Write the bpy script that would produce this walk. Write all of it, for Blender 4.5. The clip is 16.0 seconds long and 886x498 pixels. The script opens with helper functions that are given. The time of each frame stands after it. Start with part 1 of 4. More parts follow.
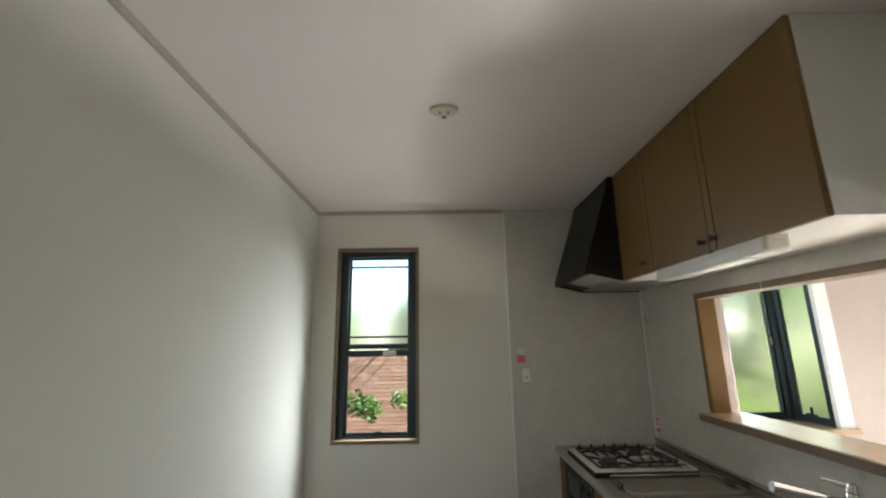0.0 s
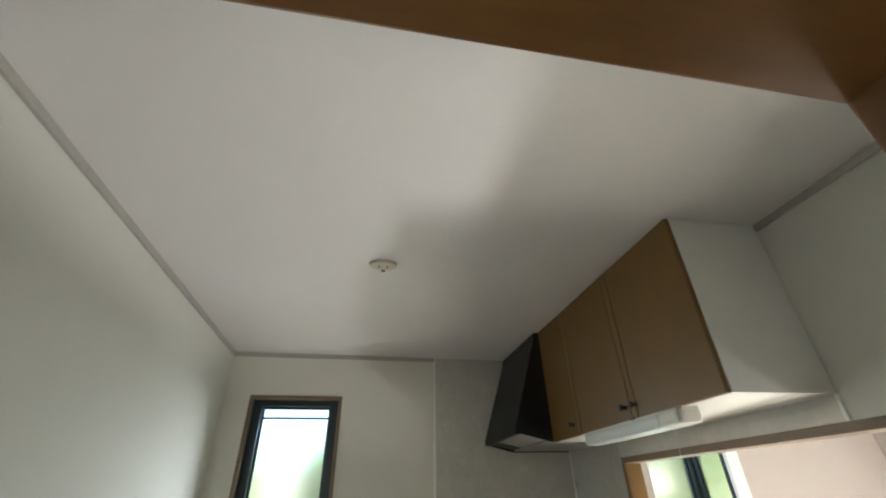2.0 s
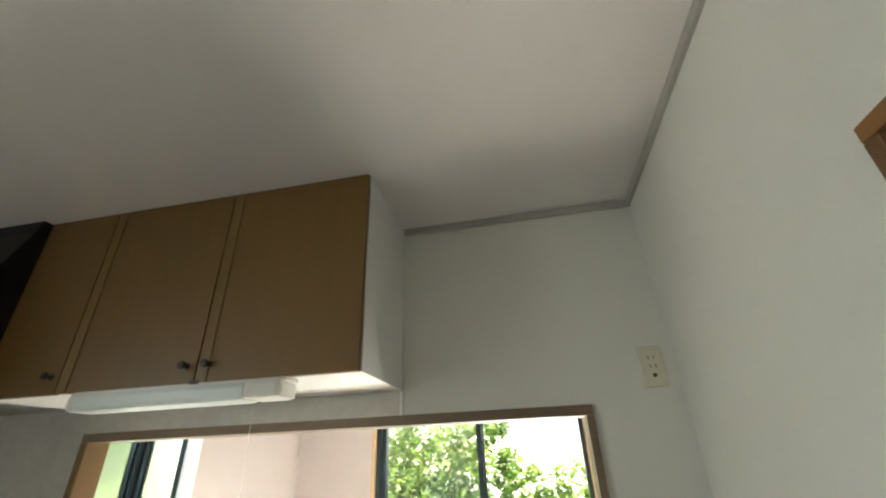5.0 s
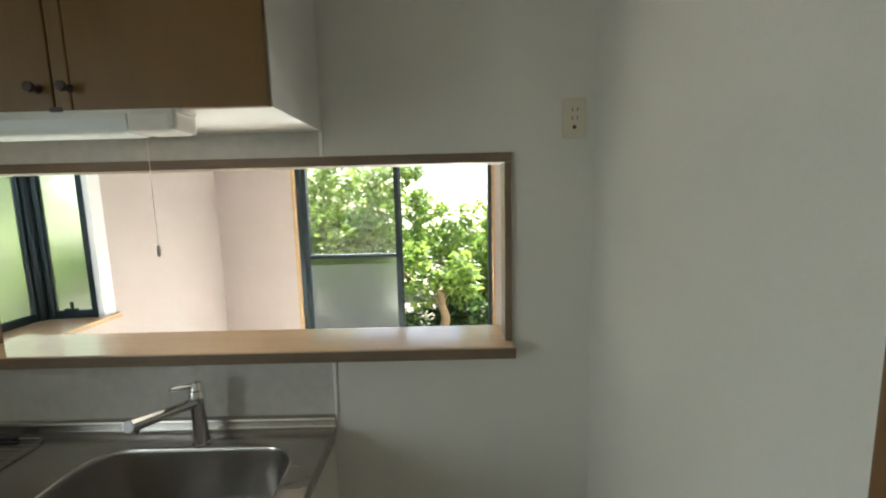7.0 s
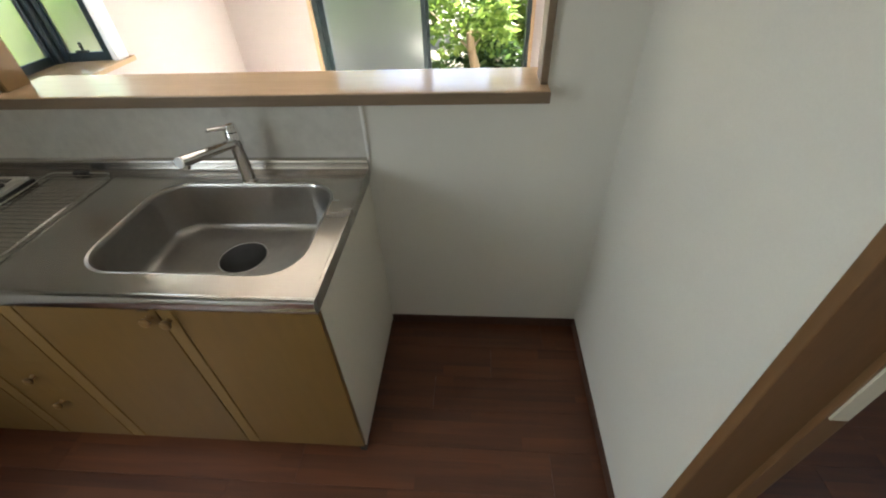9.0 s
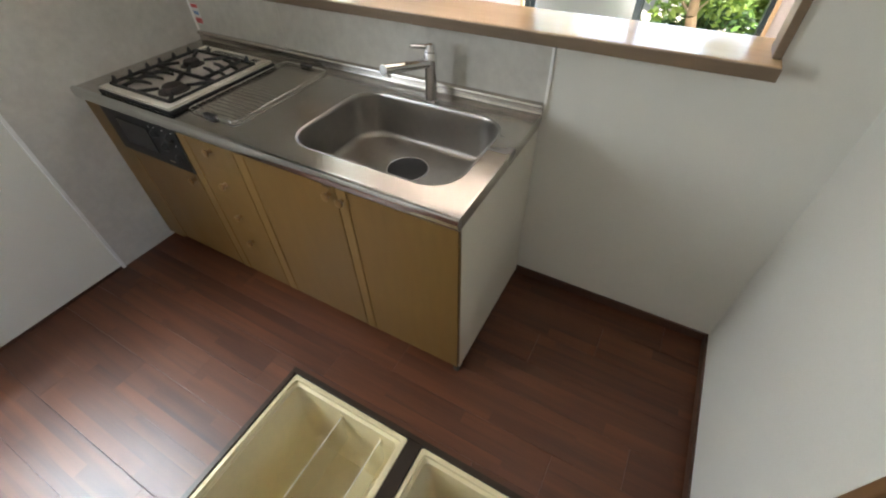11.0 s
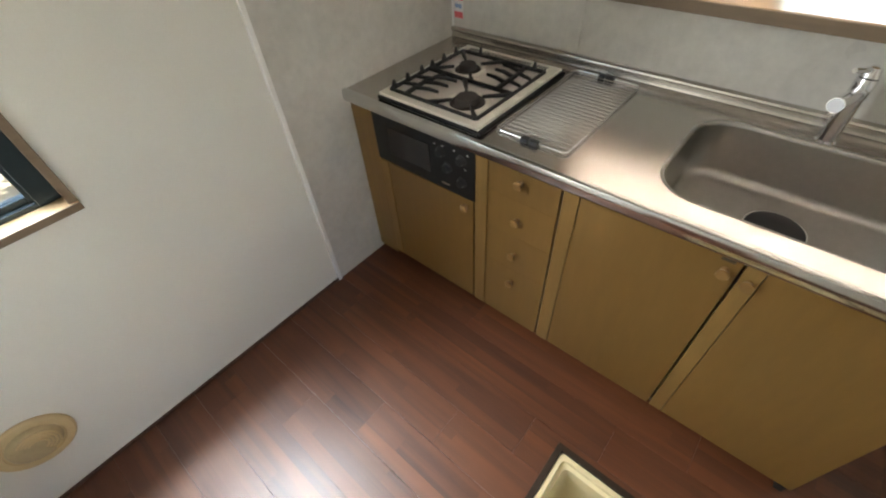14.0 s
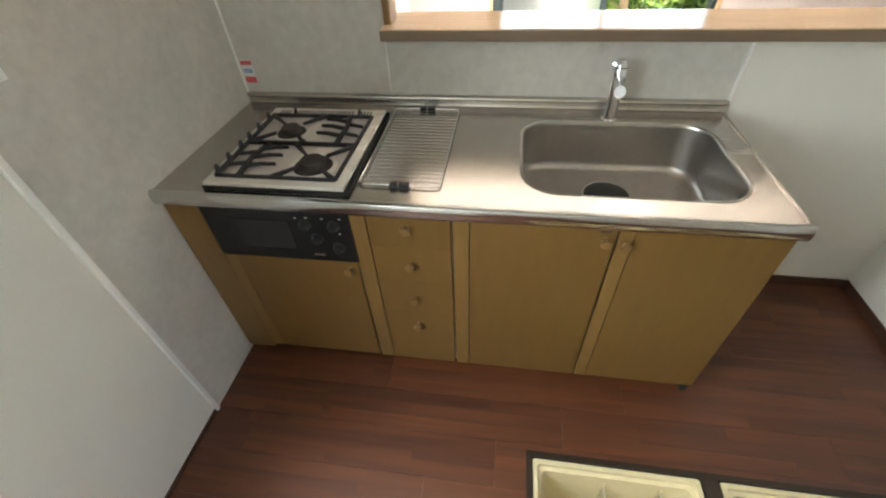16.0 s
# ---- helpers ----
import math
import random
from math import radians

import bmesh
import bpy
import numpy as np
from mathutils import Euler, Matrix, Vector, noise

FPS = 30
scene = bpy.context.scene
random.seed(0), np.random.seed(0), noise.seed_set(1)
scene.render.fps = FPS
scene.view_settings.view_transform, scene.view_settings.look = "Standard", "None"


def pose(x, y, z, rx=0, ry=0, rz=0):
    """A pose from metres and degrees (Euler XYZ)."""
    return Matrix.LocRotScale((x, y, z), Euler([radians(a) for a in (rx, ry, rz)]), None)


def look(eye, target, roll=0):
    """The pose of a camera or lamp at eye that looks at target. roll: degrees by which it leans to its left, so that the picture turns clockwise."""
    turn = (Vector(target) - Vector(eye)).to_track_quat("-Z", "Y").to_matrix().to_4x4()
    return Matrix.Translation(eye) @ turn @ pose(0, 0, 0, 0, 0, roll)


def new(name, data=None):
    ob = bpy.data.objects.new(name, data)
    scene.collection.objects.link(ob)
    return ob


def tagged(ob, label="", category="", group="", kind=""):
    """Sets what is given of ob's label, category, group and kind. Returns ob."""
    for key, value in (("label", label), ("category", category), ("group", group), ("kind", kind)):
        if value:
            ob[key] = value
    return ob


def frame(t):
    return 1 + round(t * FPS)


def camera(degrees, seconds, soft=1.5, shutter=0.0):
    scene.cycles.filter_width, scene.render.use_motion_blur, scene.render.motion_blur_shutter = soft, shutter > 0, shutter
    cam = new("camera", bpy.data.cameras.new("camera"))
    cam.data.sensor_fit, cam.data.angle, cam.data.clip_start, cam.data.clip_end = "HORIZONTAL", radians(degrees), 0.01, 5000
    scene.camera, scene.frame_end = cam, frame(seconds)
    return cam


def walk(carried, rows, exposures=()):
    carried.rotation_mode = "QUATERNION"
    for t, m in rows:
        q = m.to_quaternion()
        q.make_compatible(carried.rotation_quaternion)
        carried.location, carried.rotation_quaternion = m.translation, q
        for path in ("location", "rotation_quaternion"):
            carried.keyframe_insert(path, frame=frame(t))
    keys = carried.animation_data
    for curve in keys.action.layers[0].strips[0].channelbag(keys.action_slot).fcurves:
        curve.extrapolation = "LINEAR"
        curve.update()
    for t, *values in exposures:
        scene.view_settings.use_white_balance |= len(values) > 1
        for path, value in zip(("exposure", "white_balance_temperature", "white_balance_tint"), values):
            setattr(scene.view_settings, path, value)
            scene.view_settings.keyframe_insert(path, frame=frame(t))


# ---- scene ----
cam = camera(94.2, 16.0, soft=2.1)
PATH = [
    (0, (0.33, 0.306, 1.501), (0.35, 2.259, 1.932), -0.9),
    (0.5, (0.336, 0.271, 1.535), (0.349, 2.103, 2.336), -0.8),
    (1, (0.331, 0.249, 1.55), (0.377, 1.986, 2.542), -0.8),
    (1.5, (0.329, 0.244, 1.556), (0.475, 1.943, 2.601), -1.1),
    (2, (0.311, 0.27, 1.557), (0.644, 1.948, 2.592), -1.4),
    (2.5, (0.29, 0.341, 1.548), (0.851, 1.972, 2.561), -0.4),
    (3, (0.306, 0.517, 1.532), (1.172, 1.998, 2.559), -0.0),
    (3.5, (0.337, 0.698, 1.581), (1.544, 1.898, 2.631), -0.0),
    (4, (0.354, 0.827, 1.594), (1.864, 1.583, 2.666), -1.6),
    (4.2, (0.344, 0.877, 1.592), (1.923, 1.458, 2.673), -1.6),
    (6.3, (0.37, 0.921, 1.609), (2.329, 0.924, 2.016), -1.9),
    (6.5, (0.38, 0.936, 1.62), (2.37, 0.923, 1.824), -1.3),
    (7, (0.404, 0.932, 1.593), (2.388, 0.945, 1.338), -1.4),
    (7.5, (0.411, 0.968, 1.58), (2.287, 0.948, 0.889), -1.0),
    (8, (0.412, 0.938, 1.561), (2.138, 0.977, 0.553), -1.6),
    (8.2, (0.416, 0.94, 1.559), (2.08, 0.985, 0.449), -1.6),
    (10.3, (0.376, 0.933, 1.538), (1.736, 1.309, 0.12), -2.9),
    (10.5, (0.362, 0.936, 1.539), (1.696, 1.41, 0.127), -2.7),
    (11, (0.335, 0.95, 1.537), (1.562, 1.655, 0.124), -1.5),
    (11.5, (0.286, 1.005, 1.515), (1.341, 1.94, 0.096), -0.7),
    (12, (0.202, 1.153, 1.505), (1.077, 2.249, 0.079), -1.1),
    (12.5, (0.121, 1.34, 1.501), (0.852, 2.522, 0.063), -3.4),
    (13, (0.108, 1.511, 1.488), (0.847, 2.69, 0.053), -3.9),
    (13.5, (0.144, 1.72, 1.509), (1.007, 2.821, 0.079), -3.9),
    (14, (0.189, 1.846, 1.508), (1.196, 2.799, 0.066), -4.4),
    (14.5, (0.198, 2.016, 1.512), (1.367, 2.761, 0.071), -4.2),
    (15, (0.174, 2.103, 1.52), (1.466, 2.651, 0.095), -4.1),
    (15.5, (0.181, 2.092, 1.526), (1.558, 2.491, 0.131), -3.9),
    (16, (0.179, 2.072, 1.516), (1.618, 2.332, 0.152), -3.2),
]
EXPOSURES = [(0, 3.1, 6500, 8), (1.2, 3.35, 6400, 7), (2.5, 3.2, 6300, 3), (3, 3.15, 6400, 5), (4, 3.58, 6400, 4), (7, 3.1, 6350, 2), (8.2, 3.3, 6400, 5), (10.3, 3.9, 6300, 9), (12.5, 3.97, 6550, 12), (14, 4.25, 6600, 10), (16, 4.3, 6450, 7)]
walk(cam, [(t, look(eye, target, roll)) for t, eye, target, roll in PATH], EXPOSURES)

# ---- light ----
SUN_ELEVATION, SUN_AZIMUTH = 48.0, -12.0      # azimuth: degrees from +x towards +y
world = bpy.data.worlds.new("daylight")
scene.world = world
world.use_nodes = True
wn = world.node_tree
sky = wn.nodes.new("ShaderNodeTexSky")
sky.sky_type = "NISHITA"
sky.sun_disc = False
sky.sun_elevation = radians(SUN_ELEVATION)
sky.sun_rotation = radians(90 - SUN_AZIMUTH)
wn.links.new(sky.outputs["Color"], wn.nodes["Background"].inputs["Color"])
wn.nodes["Background"].inputs["Strength"].default_value = 0.06
sun = new("sun", bpy.data.lights.new("sun", "SUN"))
sun.data.energy, sun.data.angle, sun.data.color = 4.0, radians(0.5), (1.0, 0.94, 0.86)
sun_way = Vector((math.cos(radians(SUN_ELEVATION)) * math.cos(radians(SUN_AZIMUTH)),
                  math.cos(radians(SUN_ELEVATION)) * math.sin(radians(SUN_AZIMUTH)),
                  math.sin(radians(SUN_ELEVATION))))
sun.matrix_world = look(sun_way * 20, (0, 0, 0))


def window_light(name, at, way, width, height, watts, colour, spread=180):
    """An added area lamp that stands in for light entering by one opening."""
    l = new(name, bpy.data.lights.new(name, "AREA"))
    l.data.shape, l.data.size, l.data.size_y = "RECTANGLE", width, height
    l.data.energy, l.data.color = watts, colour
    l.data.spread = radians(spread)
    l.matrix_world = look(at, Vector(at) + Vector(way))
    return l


window_light("sky_at_sliding_door", (4.022, 1.38, 1.03), (-1, 0, 0), 1.60, 1.90, 0.2, (0.96, 1.0, 0.88))
for tier, watts in ((1.115, 0.45), (1.50, 0.37), (1.885, 0.28)):
    window_light("sky_at_north_window", (-0.091, 3.085, tier), (0, -1, -0.42), 0.46, 0.36, watts, (0.92, 0.97, 1.0), 130)
window_light("high_sky_at_north_window", (-0.091, 3.48, 2.40), (-0.12, -1, -2.0), 0.60, 0.22, 1.5, (0.82, 0.92, 1.0), 90)
# added low lamp that throws a patch of light up to the ceiling
window_light("ceiling_fill_at_sliding_door", (3.965, 0.95, 0.13), (-1, 0, 0.75), 0.80, 0.20, 1.7, (1.0, 0.96, 0.95), 90)
window_light("sky_at_bay_window", (2.44, 2.955, 1.46), (0, -1, 0), 0.60, 1.00, 0.25, (0.94, 1.0, 0.86), 150)
# added fill at an unseen opening, so that the hall is not black
window_light("hall_fill_light", (0.40, -1.610, 1.45), (0, 1, 0), 1.15, 1.05, 0.03, (1.0, 0.97, 0.92))


# ---- materials ----
def material(name, base, rough=0.5, metal=0.0, spread=0.12, grain=40.0, stretch=(1, 1, 1), blotch=2.0, bump=0.0,
             bump_grain=None, coat=0.0, spec=0.5, per_piece=0.0, second=None, rough_spread=0.1, coat_rough=0.20):
    """A surface in object space: grain at one scale, blotches at another, relief, and a shift from piece to piece."""
    m = bpy.data.materials.new(name)
    m.use_nodes = True
    t = m.node_tree
    n, link = t.nodes, t.links.new
    b = n["Principled BSDF"]
    b.inputs["Metallic"].default_value = metal
    b.inputs["Coat Weight"].default_value = coat
    b.inputs["Coat Roughness"].default_value = coat_rough
    b.inputs["Specular IOR Level"].default_value = spec
    co = n.new("ShaderNodeTexCoord")
    mp = n.new("ShaderNodeMapping")
    mp.inputs["Scale"].default_value = stretch
    link(co.outputs["Object"], mp.inputs["Vector"])
    vec = mp.outputs["Vector"]
    if per_piece:
        info = n.new("ShaderNodeObjectInfo")
        mul = n.new("ShaderNodeMath")
        mul.operation = "MULTIPLY"
        mul.inputs[1].default_value = 37.0
        link(info.outputs["Random"], mul.inputs[0])
        add = n.new("ShaderNodeVectorMath")
        add.operation = "ADD"
        link(vec, add.inputs[0])
        link(mul.outputs[0], add.inputs[1])
        vec = add.outputs[0]
    fine = n.new("ShaderNodeTexNoise")
    fine.inputs["Scale"].default_value = grain
    fine.inputs["Detail"].default_value = 6.0
    fine.inputs["Roughness"].default_value = 0.65
    link(vec, fine.inputs["Vector"])
    wide = n.new("ShaderNodeTexNoise")
    wide.inputs["Scale"].default_value = blotch
    wide.inputs["Detail"].default_value = 3.0
    link(vec, wide.inputs["Vector"])
    mix = n.new("ShaderNodeMath")
    mix.operation = "MULTIPLY_ADD"
    mix.inputs[1].default_value = 0.6
    link(fine.outputs["Fac"], mix.inputs[0])
    half = n.new("ShaderNodeMath")
    half.operation = "MULTIPLY"
    half.inputs[1].default_value = 0.4
    link(wide.outputs["Fac"], half.inputs[0])
    link(half.outputs[0], mix.inputs[2])
    fac = mix.outputs[0]
    if per_piece:
        shift = n.new("ShaderNodeMath")
        shift.operation = "MULTIPLY_ADD"
        shift.inputs[1].default_value = per_piece
        link(info.outputs["Random"], shift.inputs[0])
        off = n.new("ShaderNodeMath")
        off.operation = "SUBTRACT"
        off.inputs[1].default_value = per_piece / 2
        link(fac, off.inputs[0])
        link(off.outputs[0], shift.inputs[2])
        fac = shift.outputs[0]
    ramp = n.new("ShaderNodeValToRGB")
    dark = second or tuple(c * (1 - spread) for c in base)
    light = tuple(min(1, c * (1 + spread)) for c in base)
    ramp.color_ramp.elements[0].position, ramp.color_ramp.elements[1].position = 0.3, 0.7
    ramp.color_ramp.elements[0].color = (*dark, 1)
    ramp.color_ramp.elements[1].color = (*light, 1)
    link(fac, ramp.inputs["Fac"])
    link(ramp.outputs["Color"], b.inputs["Base Color"])
    rr = n.new("ShaderNodeMapRange")
    rr.inputs["To Min"].default_value = max(0.02, rough - rough_spread)
    rr.inputs["To Max"].default_value = min(1.0, rough + rough_spread)
    link(wide.outputs["Fac"], rr.inputs["Value"])
    link(rr.outputs["Result"], b.inputs["Roughness"])
    if bump:
        bp = n.new("ShaderNodeBump")
        bp.inputs["Strength"].default_value = bump
        bp.inputs["Distance"].default_value = 0.002
        if bump_grain:
            relief = n.new("ShaderNodeTexNoise")
            relief.inputs["Scale"].default_value = bump_grain
            relief.inputs["Detail"].default_value = 4.0
            link(vec, relief.inputs["Vector"])
            link(relief.outputs["Fac"], bp.inputs["Height"])
        else:
            link(fine.outputs["Fac"], bp.inputs["Height"])
        link(bp.outputs["Normal"], b.inputs["Normal"])
    return m


def strip_plank(name, dark, light, rough, coat, coat_rough):
    """A floorboard faced with narrow veneer strips, each of its own tone, with grain along y."""
    m = bpy.data.materials.new(name)
    m.use_nodes = True
    n, link = m.node_tree.nodes, m.node_tree.links.new
    b = n["Principled BSDF"]

    def sums(op, a, c, d=None):
        q = n.new("ShaderNodeMath")
        q.operation = op
        for k, v in enumerate((a, c, d)):
            if v is None:
                continue
            if isinstance(v, (int, float)):
                q.inputs[k].default_value = v
            else:
                link(v, q.inputs[k])
        return q.outputs[0]

    co = n.new("ShaderNodeTexCoord")
    info = n.new("ShaderNodeObjectInfo")
    sep = n.new("ShaderNodeSeparateXYZ")
    link(co.outputs["Object"], sep.inputs[0])
    seed = sums("MULTIPLY", info.outputs["Random"], 91.0)
    strip = sums("FLOOR", sums("MULTIPLY", sep.outputs["X"], 1 / 0.0505), 0.0)
    stagger = sums("FRACT", sums("MULTIPLY_ADD", strip, 0.381, seed), 0.0)
    cell = sums("FLOOR", sums("ADD", sums("MULTIPLY", sep.outputs["Y"], 1 / 0.80), stagger), 0.0)
    key = n.new("ShaderNodeCombineXYZ")
    link(strip, key.inputs[0])
    link(cell, key.inputs[1])
    link(seed, key.inputs[2])
    tone = n.new("ShaderNodeTexWhiteNoise")
    link(key.outputs[0], tone.inputs["Vector"])
    shifted = n.new("ShaderNodeVectorMath")
    shifted.operation = "MULTIPLY_ADD"
    link(tone.outputs["Color"], shifted.inputs[0])
    shifted.inputs[1].default_value = (3.0, 7.0, 5.0)
    link(co.outputs["Object"], shifted.inputs[2])
    along = n.new("ShaderNodeMapping")
    along.inputs["Scale"].default_value = (19, 1.0, 20)
    link(shifted.outputs[0], along.inputs["Vector"])
    grain = n.new("ShaderNodeTexNoise")
    grain.inputs["Scale"].default_value = 1.0
    grain.inputs["Detail"].default_value = 5.0
    grain.inputs["Distortion"].default_value = 0.5
    link(along.outputs[0], grain.inputs["Vector"])
    pores = n.new("ShaderNodeMapping")
    pores.inputs["Scale"].default_value = (420, 9, 60)
    link(shifted.outputs[0], pores.inputs["Vector"])
    fine = n.new("ShaderNodeTexNoise")
    fine.inputs["Scale"].default_value = 1.0
    link(pores.outputs[0], fine.inputs["Vector"])
    fac = sums("MULTIPLY_ADD", tone.outputs["Value"], 0.09, sums("MULTIPLY_ADD", grain.outputs["Fac"], 0.66, sums("MULTIPLY", fine.outputs["Fac"], 0.12)))
    ramp = n.new("ShaderNodeValToRGB")
    ramp.color_ramp.elements[0].position, ramp.color_ramp.elements[1].position = 0.26, 0.76
    ramp.color_ramp.elements[0].color = (*dark, 1)
    ramp.color_ramp.elements[1].color = (*light, 1)
    link(fac, ramp.inputs["Fac"])
    link(ramp.outputs["Color"], b.inputs["Base Color"])
    link(sums("MULTIPLY_ADD", grain.outputs["Fac"], 0.12, rough - 0.06), b.inputs["Roughness"])
    b.inputs["Coat Weight"].default_value = coat
    b.inputs["Coat Roughness"].default_value = coat_rough
    bp = n.new("ShaderNodeBump")
    bp.inputs["Strength"].default_value = 0.05
    bp.inputs["Distance"].default_value = 0.001
    link(fine.outputs["Fac"], bp.inputs["Height"])
    link(bp.outputs["Normal"], b.inputs["Normal"])
    return m


def glass(name, rough=0.0, tint=(1, 1, 1), ior=1.45, bump=0.0, bump_grain=60.0):
    m = bpy.data.materials.new(name)
    m.use_nodes = True
    n, link = m.node_tree.nodes, m.node_tree.links.new
    b = n["Principled BSDF"]
    b.inputs["Base Color"].default_value = (*tint, 1)
    b.inputs["Roughness"].default_value = rough
    b.inputs["IOR"].default_value = ior
    b.inputs["Transmission Weight"].default_value = 1.0
    if bump:
        tex = n.new("ShaderNodeTexNoise")
        tex.inputs["Scale"].default_value = bump_grain
        bp = n.new("ShaderNodeBump")
        bp.inputs["Strength"].default_value = bump
        bp.inputs["Distance"].default_value = 0.002
        link(tex.outputs["Fac"], bp.inputs["Height"])
        link(bp.outputs["Normal"], b.inputs["Normal"])
    return m


def leaf_material(name, base, other):
    m = bpy.data.materials.new(name)
    m.use_nodes = True
    n, link = m.node_tree.nodes, m.node_tree.links.new
    b = n["Principled BSDF"]
    geo = n.new("ShaderNodeNewGeometry")
    ramp = n.new("ShaderNodeValToRGB")
    ramp.color_ramp.elements[0].color = (*base, 1)
    ramp.color_ramp.elements[1].color = (*other, 1)
    link(geo.outputs["Random Per Island"], ramp.inputs["Fac"])
    link(ramp.outputs["Color"], b.inputs["Base Color"])
    b.inputs["Roughness"].default_value = 0.45
    tr = n.new("ShaderNodeBsdfTranslucent")
    link(ramp.outputs["Color"], tr.inputs["Color"])
    mix = n.new("ShaderNodeMixShader")
    mix.inputs[0].default_value = 0.5
    link(b.outputs[0], mix.inputs[1])
    link(tr.outputs[0], mix.inputs[2])
    link(mix.outputs[0], n["Material Output"].inputs["Surface"])
    return m


WALLPAPER = material("wallpaper", (0.74, 0.722, 0.655), 0.85, spread=0.03, grain=220, blotch=1.3, bump=0.2, bump_grain=420, spec=0.25)
CEILING = material("ceiling_paper", (0.85, 0.81, 0.785), 0.9, spread=0.03, grain=200, blotch=1.1, bump=0.2, bump_grain=380, spec=0.2)
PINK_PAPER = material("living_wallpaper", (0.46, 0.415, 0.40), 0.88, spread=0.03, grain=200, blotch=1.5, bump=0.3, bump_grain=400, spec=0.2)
PANEL = material("mottled_panel", (0.60, 0.58, 0.53), 0.32, spread=0.12, grain=26, blotch=7, second=(0.53, 0.512, 0.468), bump=0.05)
PANEL_TRIM = material("ivory_plastic_trim", (0.90, 0.895, 0.87), 0.22, spread=0.04)
CROWN = material("grey_beige_moulding", (0.45, 0.425, 0.385), 0.6, spread=0.08, grain=60)
PLANK = strip_plank("red_brown_plank", (0.048, 0.0120, 0.0040), (0.198, 0.061, 0.0165), 0.46, 0.42, 0.47)
# unseen floor, made pale and glossy to bounce light onto the kitchen ceiling
LIVING_PLANK = material("pale_bounce_floor", (0.70, 0.66, 0.60), 0.30, coat=1.0, coat_rough=0.26, spec=1.0, rough_spread=0.04, spread=0.15, grain=6, stretch=(12, 0.8, 6), blotch=1.5)
SUBFLOOR = material("dark_joint", (0.05, 0.021, 0.012), 0.8, spread=0.2)
SKIRT = material("dark_brown_strip", (0.070, 0.032, 0.019), 0.5, spread=0.2, grain=30)
MAPLE = material("honey_wood", (0.172, 0.094, 0.023), 0.42, spread=0.09, grain=7, stretch=(5, 5, 0.8), blotch=1.5, bump=0.04, per_piece=0.25)
MAPLE_EDGE = material("honey_wood_stile", (0.198, 0.114, 0.032), 0.42, spread=0.12, grain=9, stretch=(12, 12, 0.7), blotch=2, bump=0.04, per_piece=0.2)
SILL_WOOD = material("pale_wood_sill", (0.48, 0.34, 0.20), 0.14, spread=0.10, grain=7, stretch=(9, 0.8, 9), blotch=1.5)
# frame wood; on the sill fronts it holds their shade as colour
FRAME_AND_SILL_SHADE = material("grey_brown_frame_and_sill_shade", (0.19, 0.135, 0.085), 0.45, spread=0.15, grain=8, stretch=(9, 0.8, 9), blotch=2)
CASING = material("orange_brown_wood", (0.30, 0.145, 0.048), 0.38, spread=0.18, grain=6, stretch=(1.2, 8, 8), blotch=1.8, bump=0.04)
# same wood with upright grain, darkened: the jambs' shade is in the colour
CASING_SHADED = material("orange_brown_wood_upright_shaded", (0.19, 0.100, 0.042), 0.4, spread=0.18, grain=6, stretch=(8, 8, 1.2), blotch=1.8, bump=0.04)
STEEL = material("brushed_steel", (0.52, 0.49, 0.45), 0.26, metal=1.0, spread=0.06, grain=50, stretch=(3, 0.25, 3), blotch=3, rough_spread=0.05)
STEEL_EDGE = material("polished_steel_edge", (0.60, 0.60, 0.58), 0.17, metal=1.0, spread=0.05, grain=50, stretch=(3, 0.25, 3), rough_spread=0.04)
STEEL_BOWL = material("satin_steel_bowl", (0.44, 0.42, 0.39), 0.31, metal=1.0, spread=0.08, grain=40, blotch=4, rough_spread=0.06)
CHROME = material("chrome", (0.78, 0.78, 0.78), 0.08, metal=1.0, spread=0.03, rough_spread=0.03)
CREAM_SIDE = material("cream_melamine", (0.70, 0.66, 0.56), 0.5, spread=0.03, grain=80)
WHITE_MELAMINE = material("white_melamine", (0.78, 0.76, 0.72), 0.5, spread=0.02)
BLACK_METAL = material("black_enamel", (0.007, 0.007, 0.007), 0.42, spread=0.3, grain=30, spec=0.35)
BLACK_GLASS = material("black_oven_glass", (0.010, 0.010, 0.011), 0.12, spread=0.2)
BLACK_PLASTIC = material("black_plastic", (0.016, 0.016, 0.017), 0.45, spread=0.2)
CAST_IRON = material("black_trivet_enamel", (0.018, 0.017, 0.017), 0.5, spread=0.3, grain=60)
BURNER = material("burner_brown", (0.045, 0.035, 0.030), 0.6, spread=0.3, grain=50)
ROSE = material("beige_socket_plastic", (0.62, 0.56, 0.45), 0.45, spread=0.05, grain=40)
HOB = material("grey_hob_plate", (0.62, 0.57, 0.52), 0.35, metal=0.0, spread=0.12, grain=30, blotch=9)
HOB_RIM = material("ivory_enamel_rim", (0.68, 0.65, 0.57), 0.3, spread=0.06)
KNOB = material("wood_knob", (0.21, 0.115, 0.036), 0.4, spread=0.15, grain=30)
KNOB_DARK = material("dark_screw", (0.06, 0.04, 0.025), 0.5)
CREAM_BOX = material("cream_storage_plastic", (0.78, 0.66, 0.39), 0.45, spread=0.05, grain=30, blotch=5, bump=0.02)
HATCH_FRAME = material("dark_bronze_aluminium", (0.060, 0.044, 0.032), 0.4, metal=0.6, spread=0.15, grain=60)
LID_EDGE = material("pale_bronze_edge", (0.34, 0.29, 0.23), 0.45, metal=0.5, spread=0.1)
LID_TOP = material("lid_floorboard", (0.145, 0.052, 0.032), 0.4, spread=0.3, grain=8, stretch=(8, 1, 8), blotch=2)
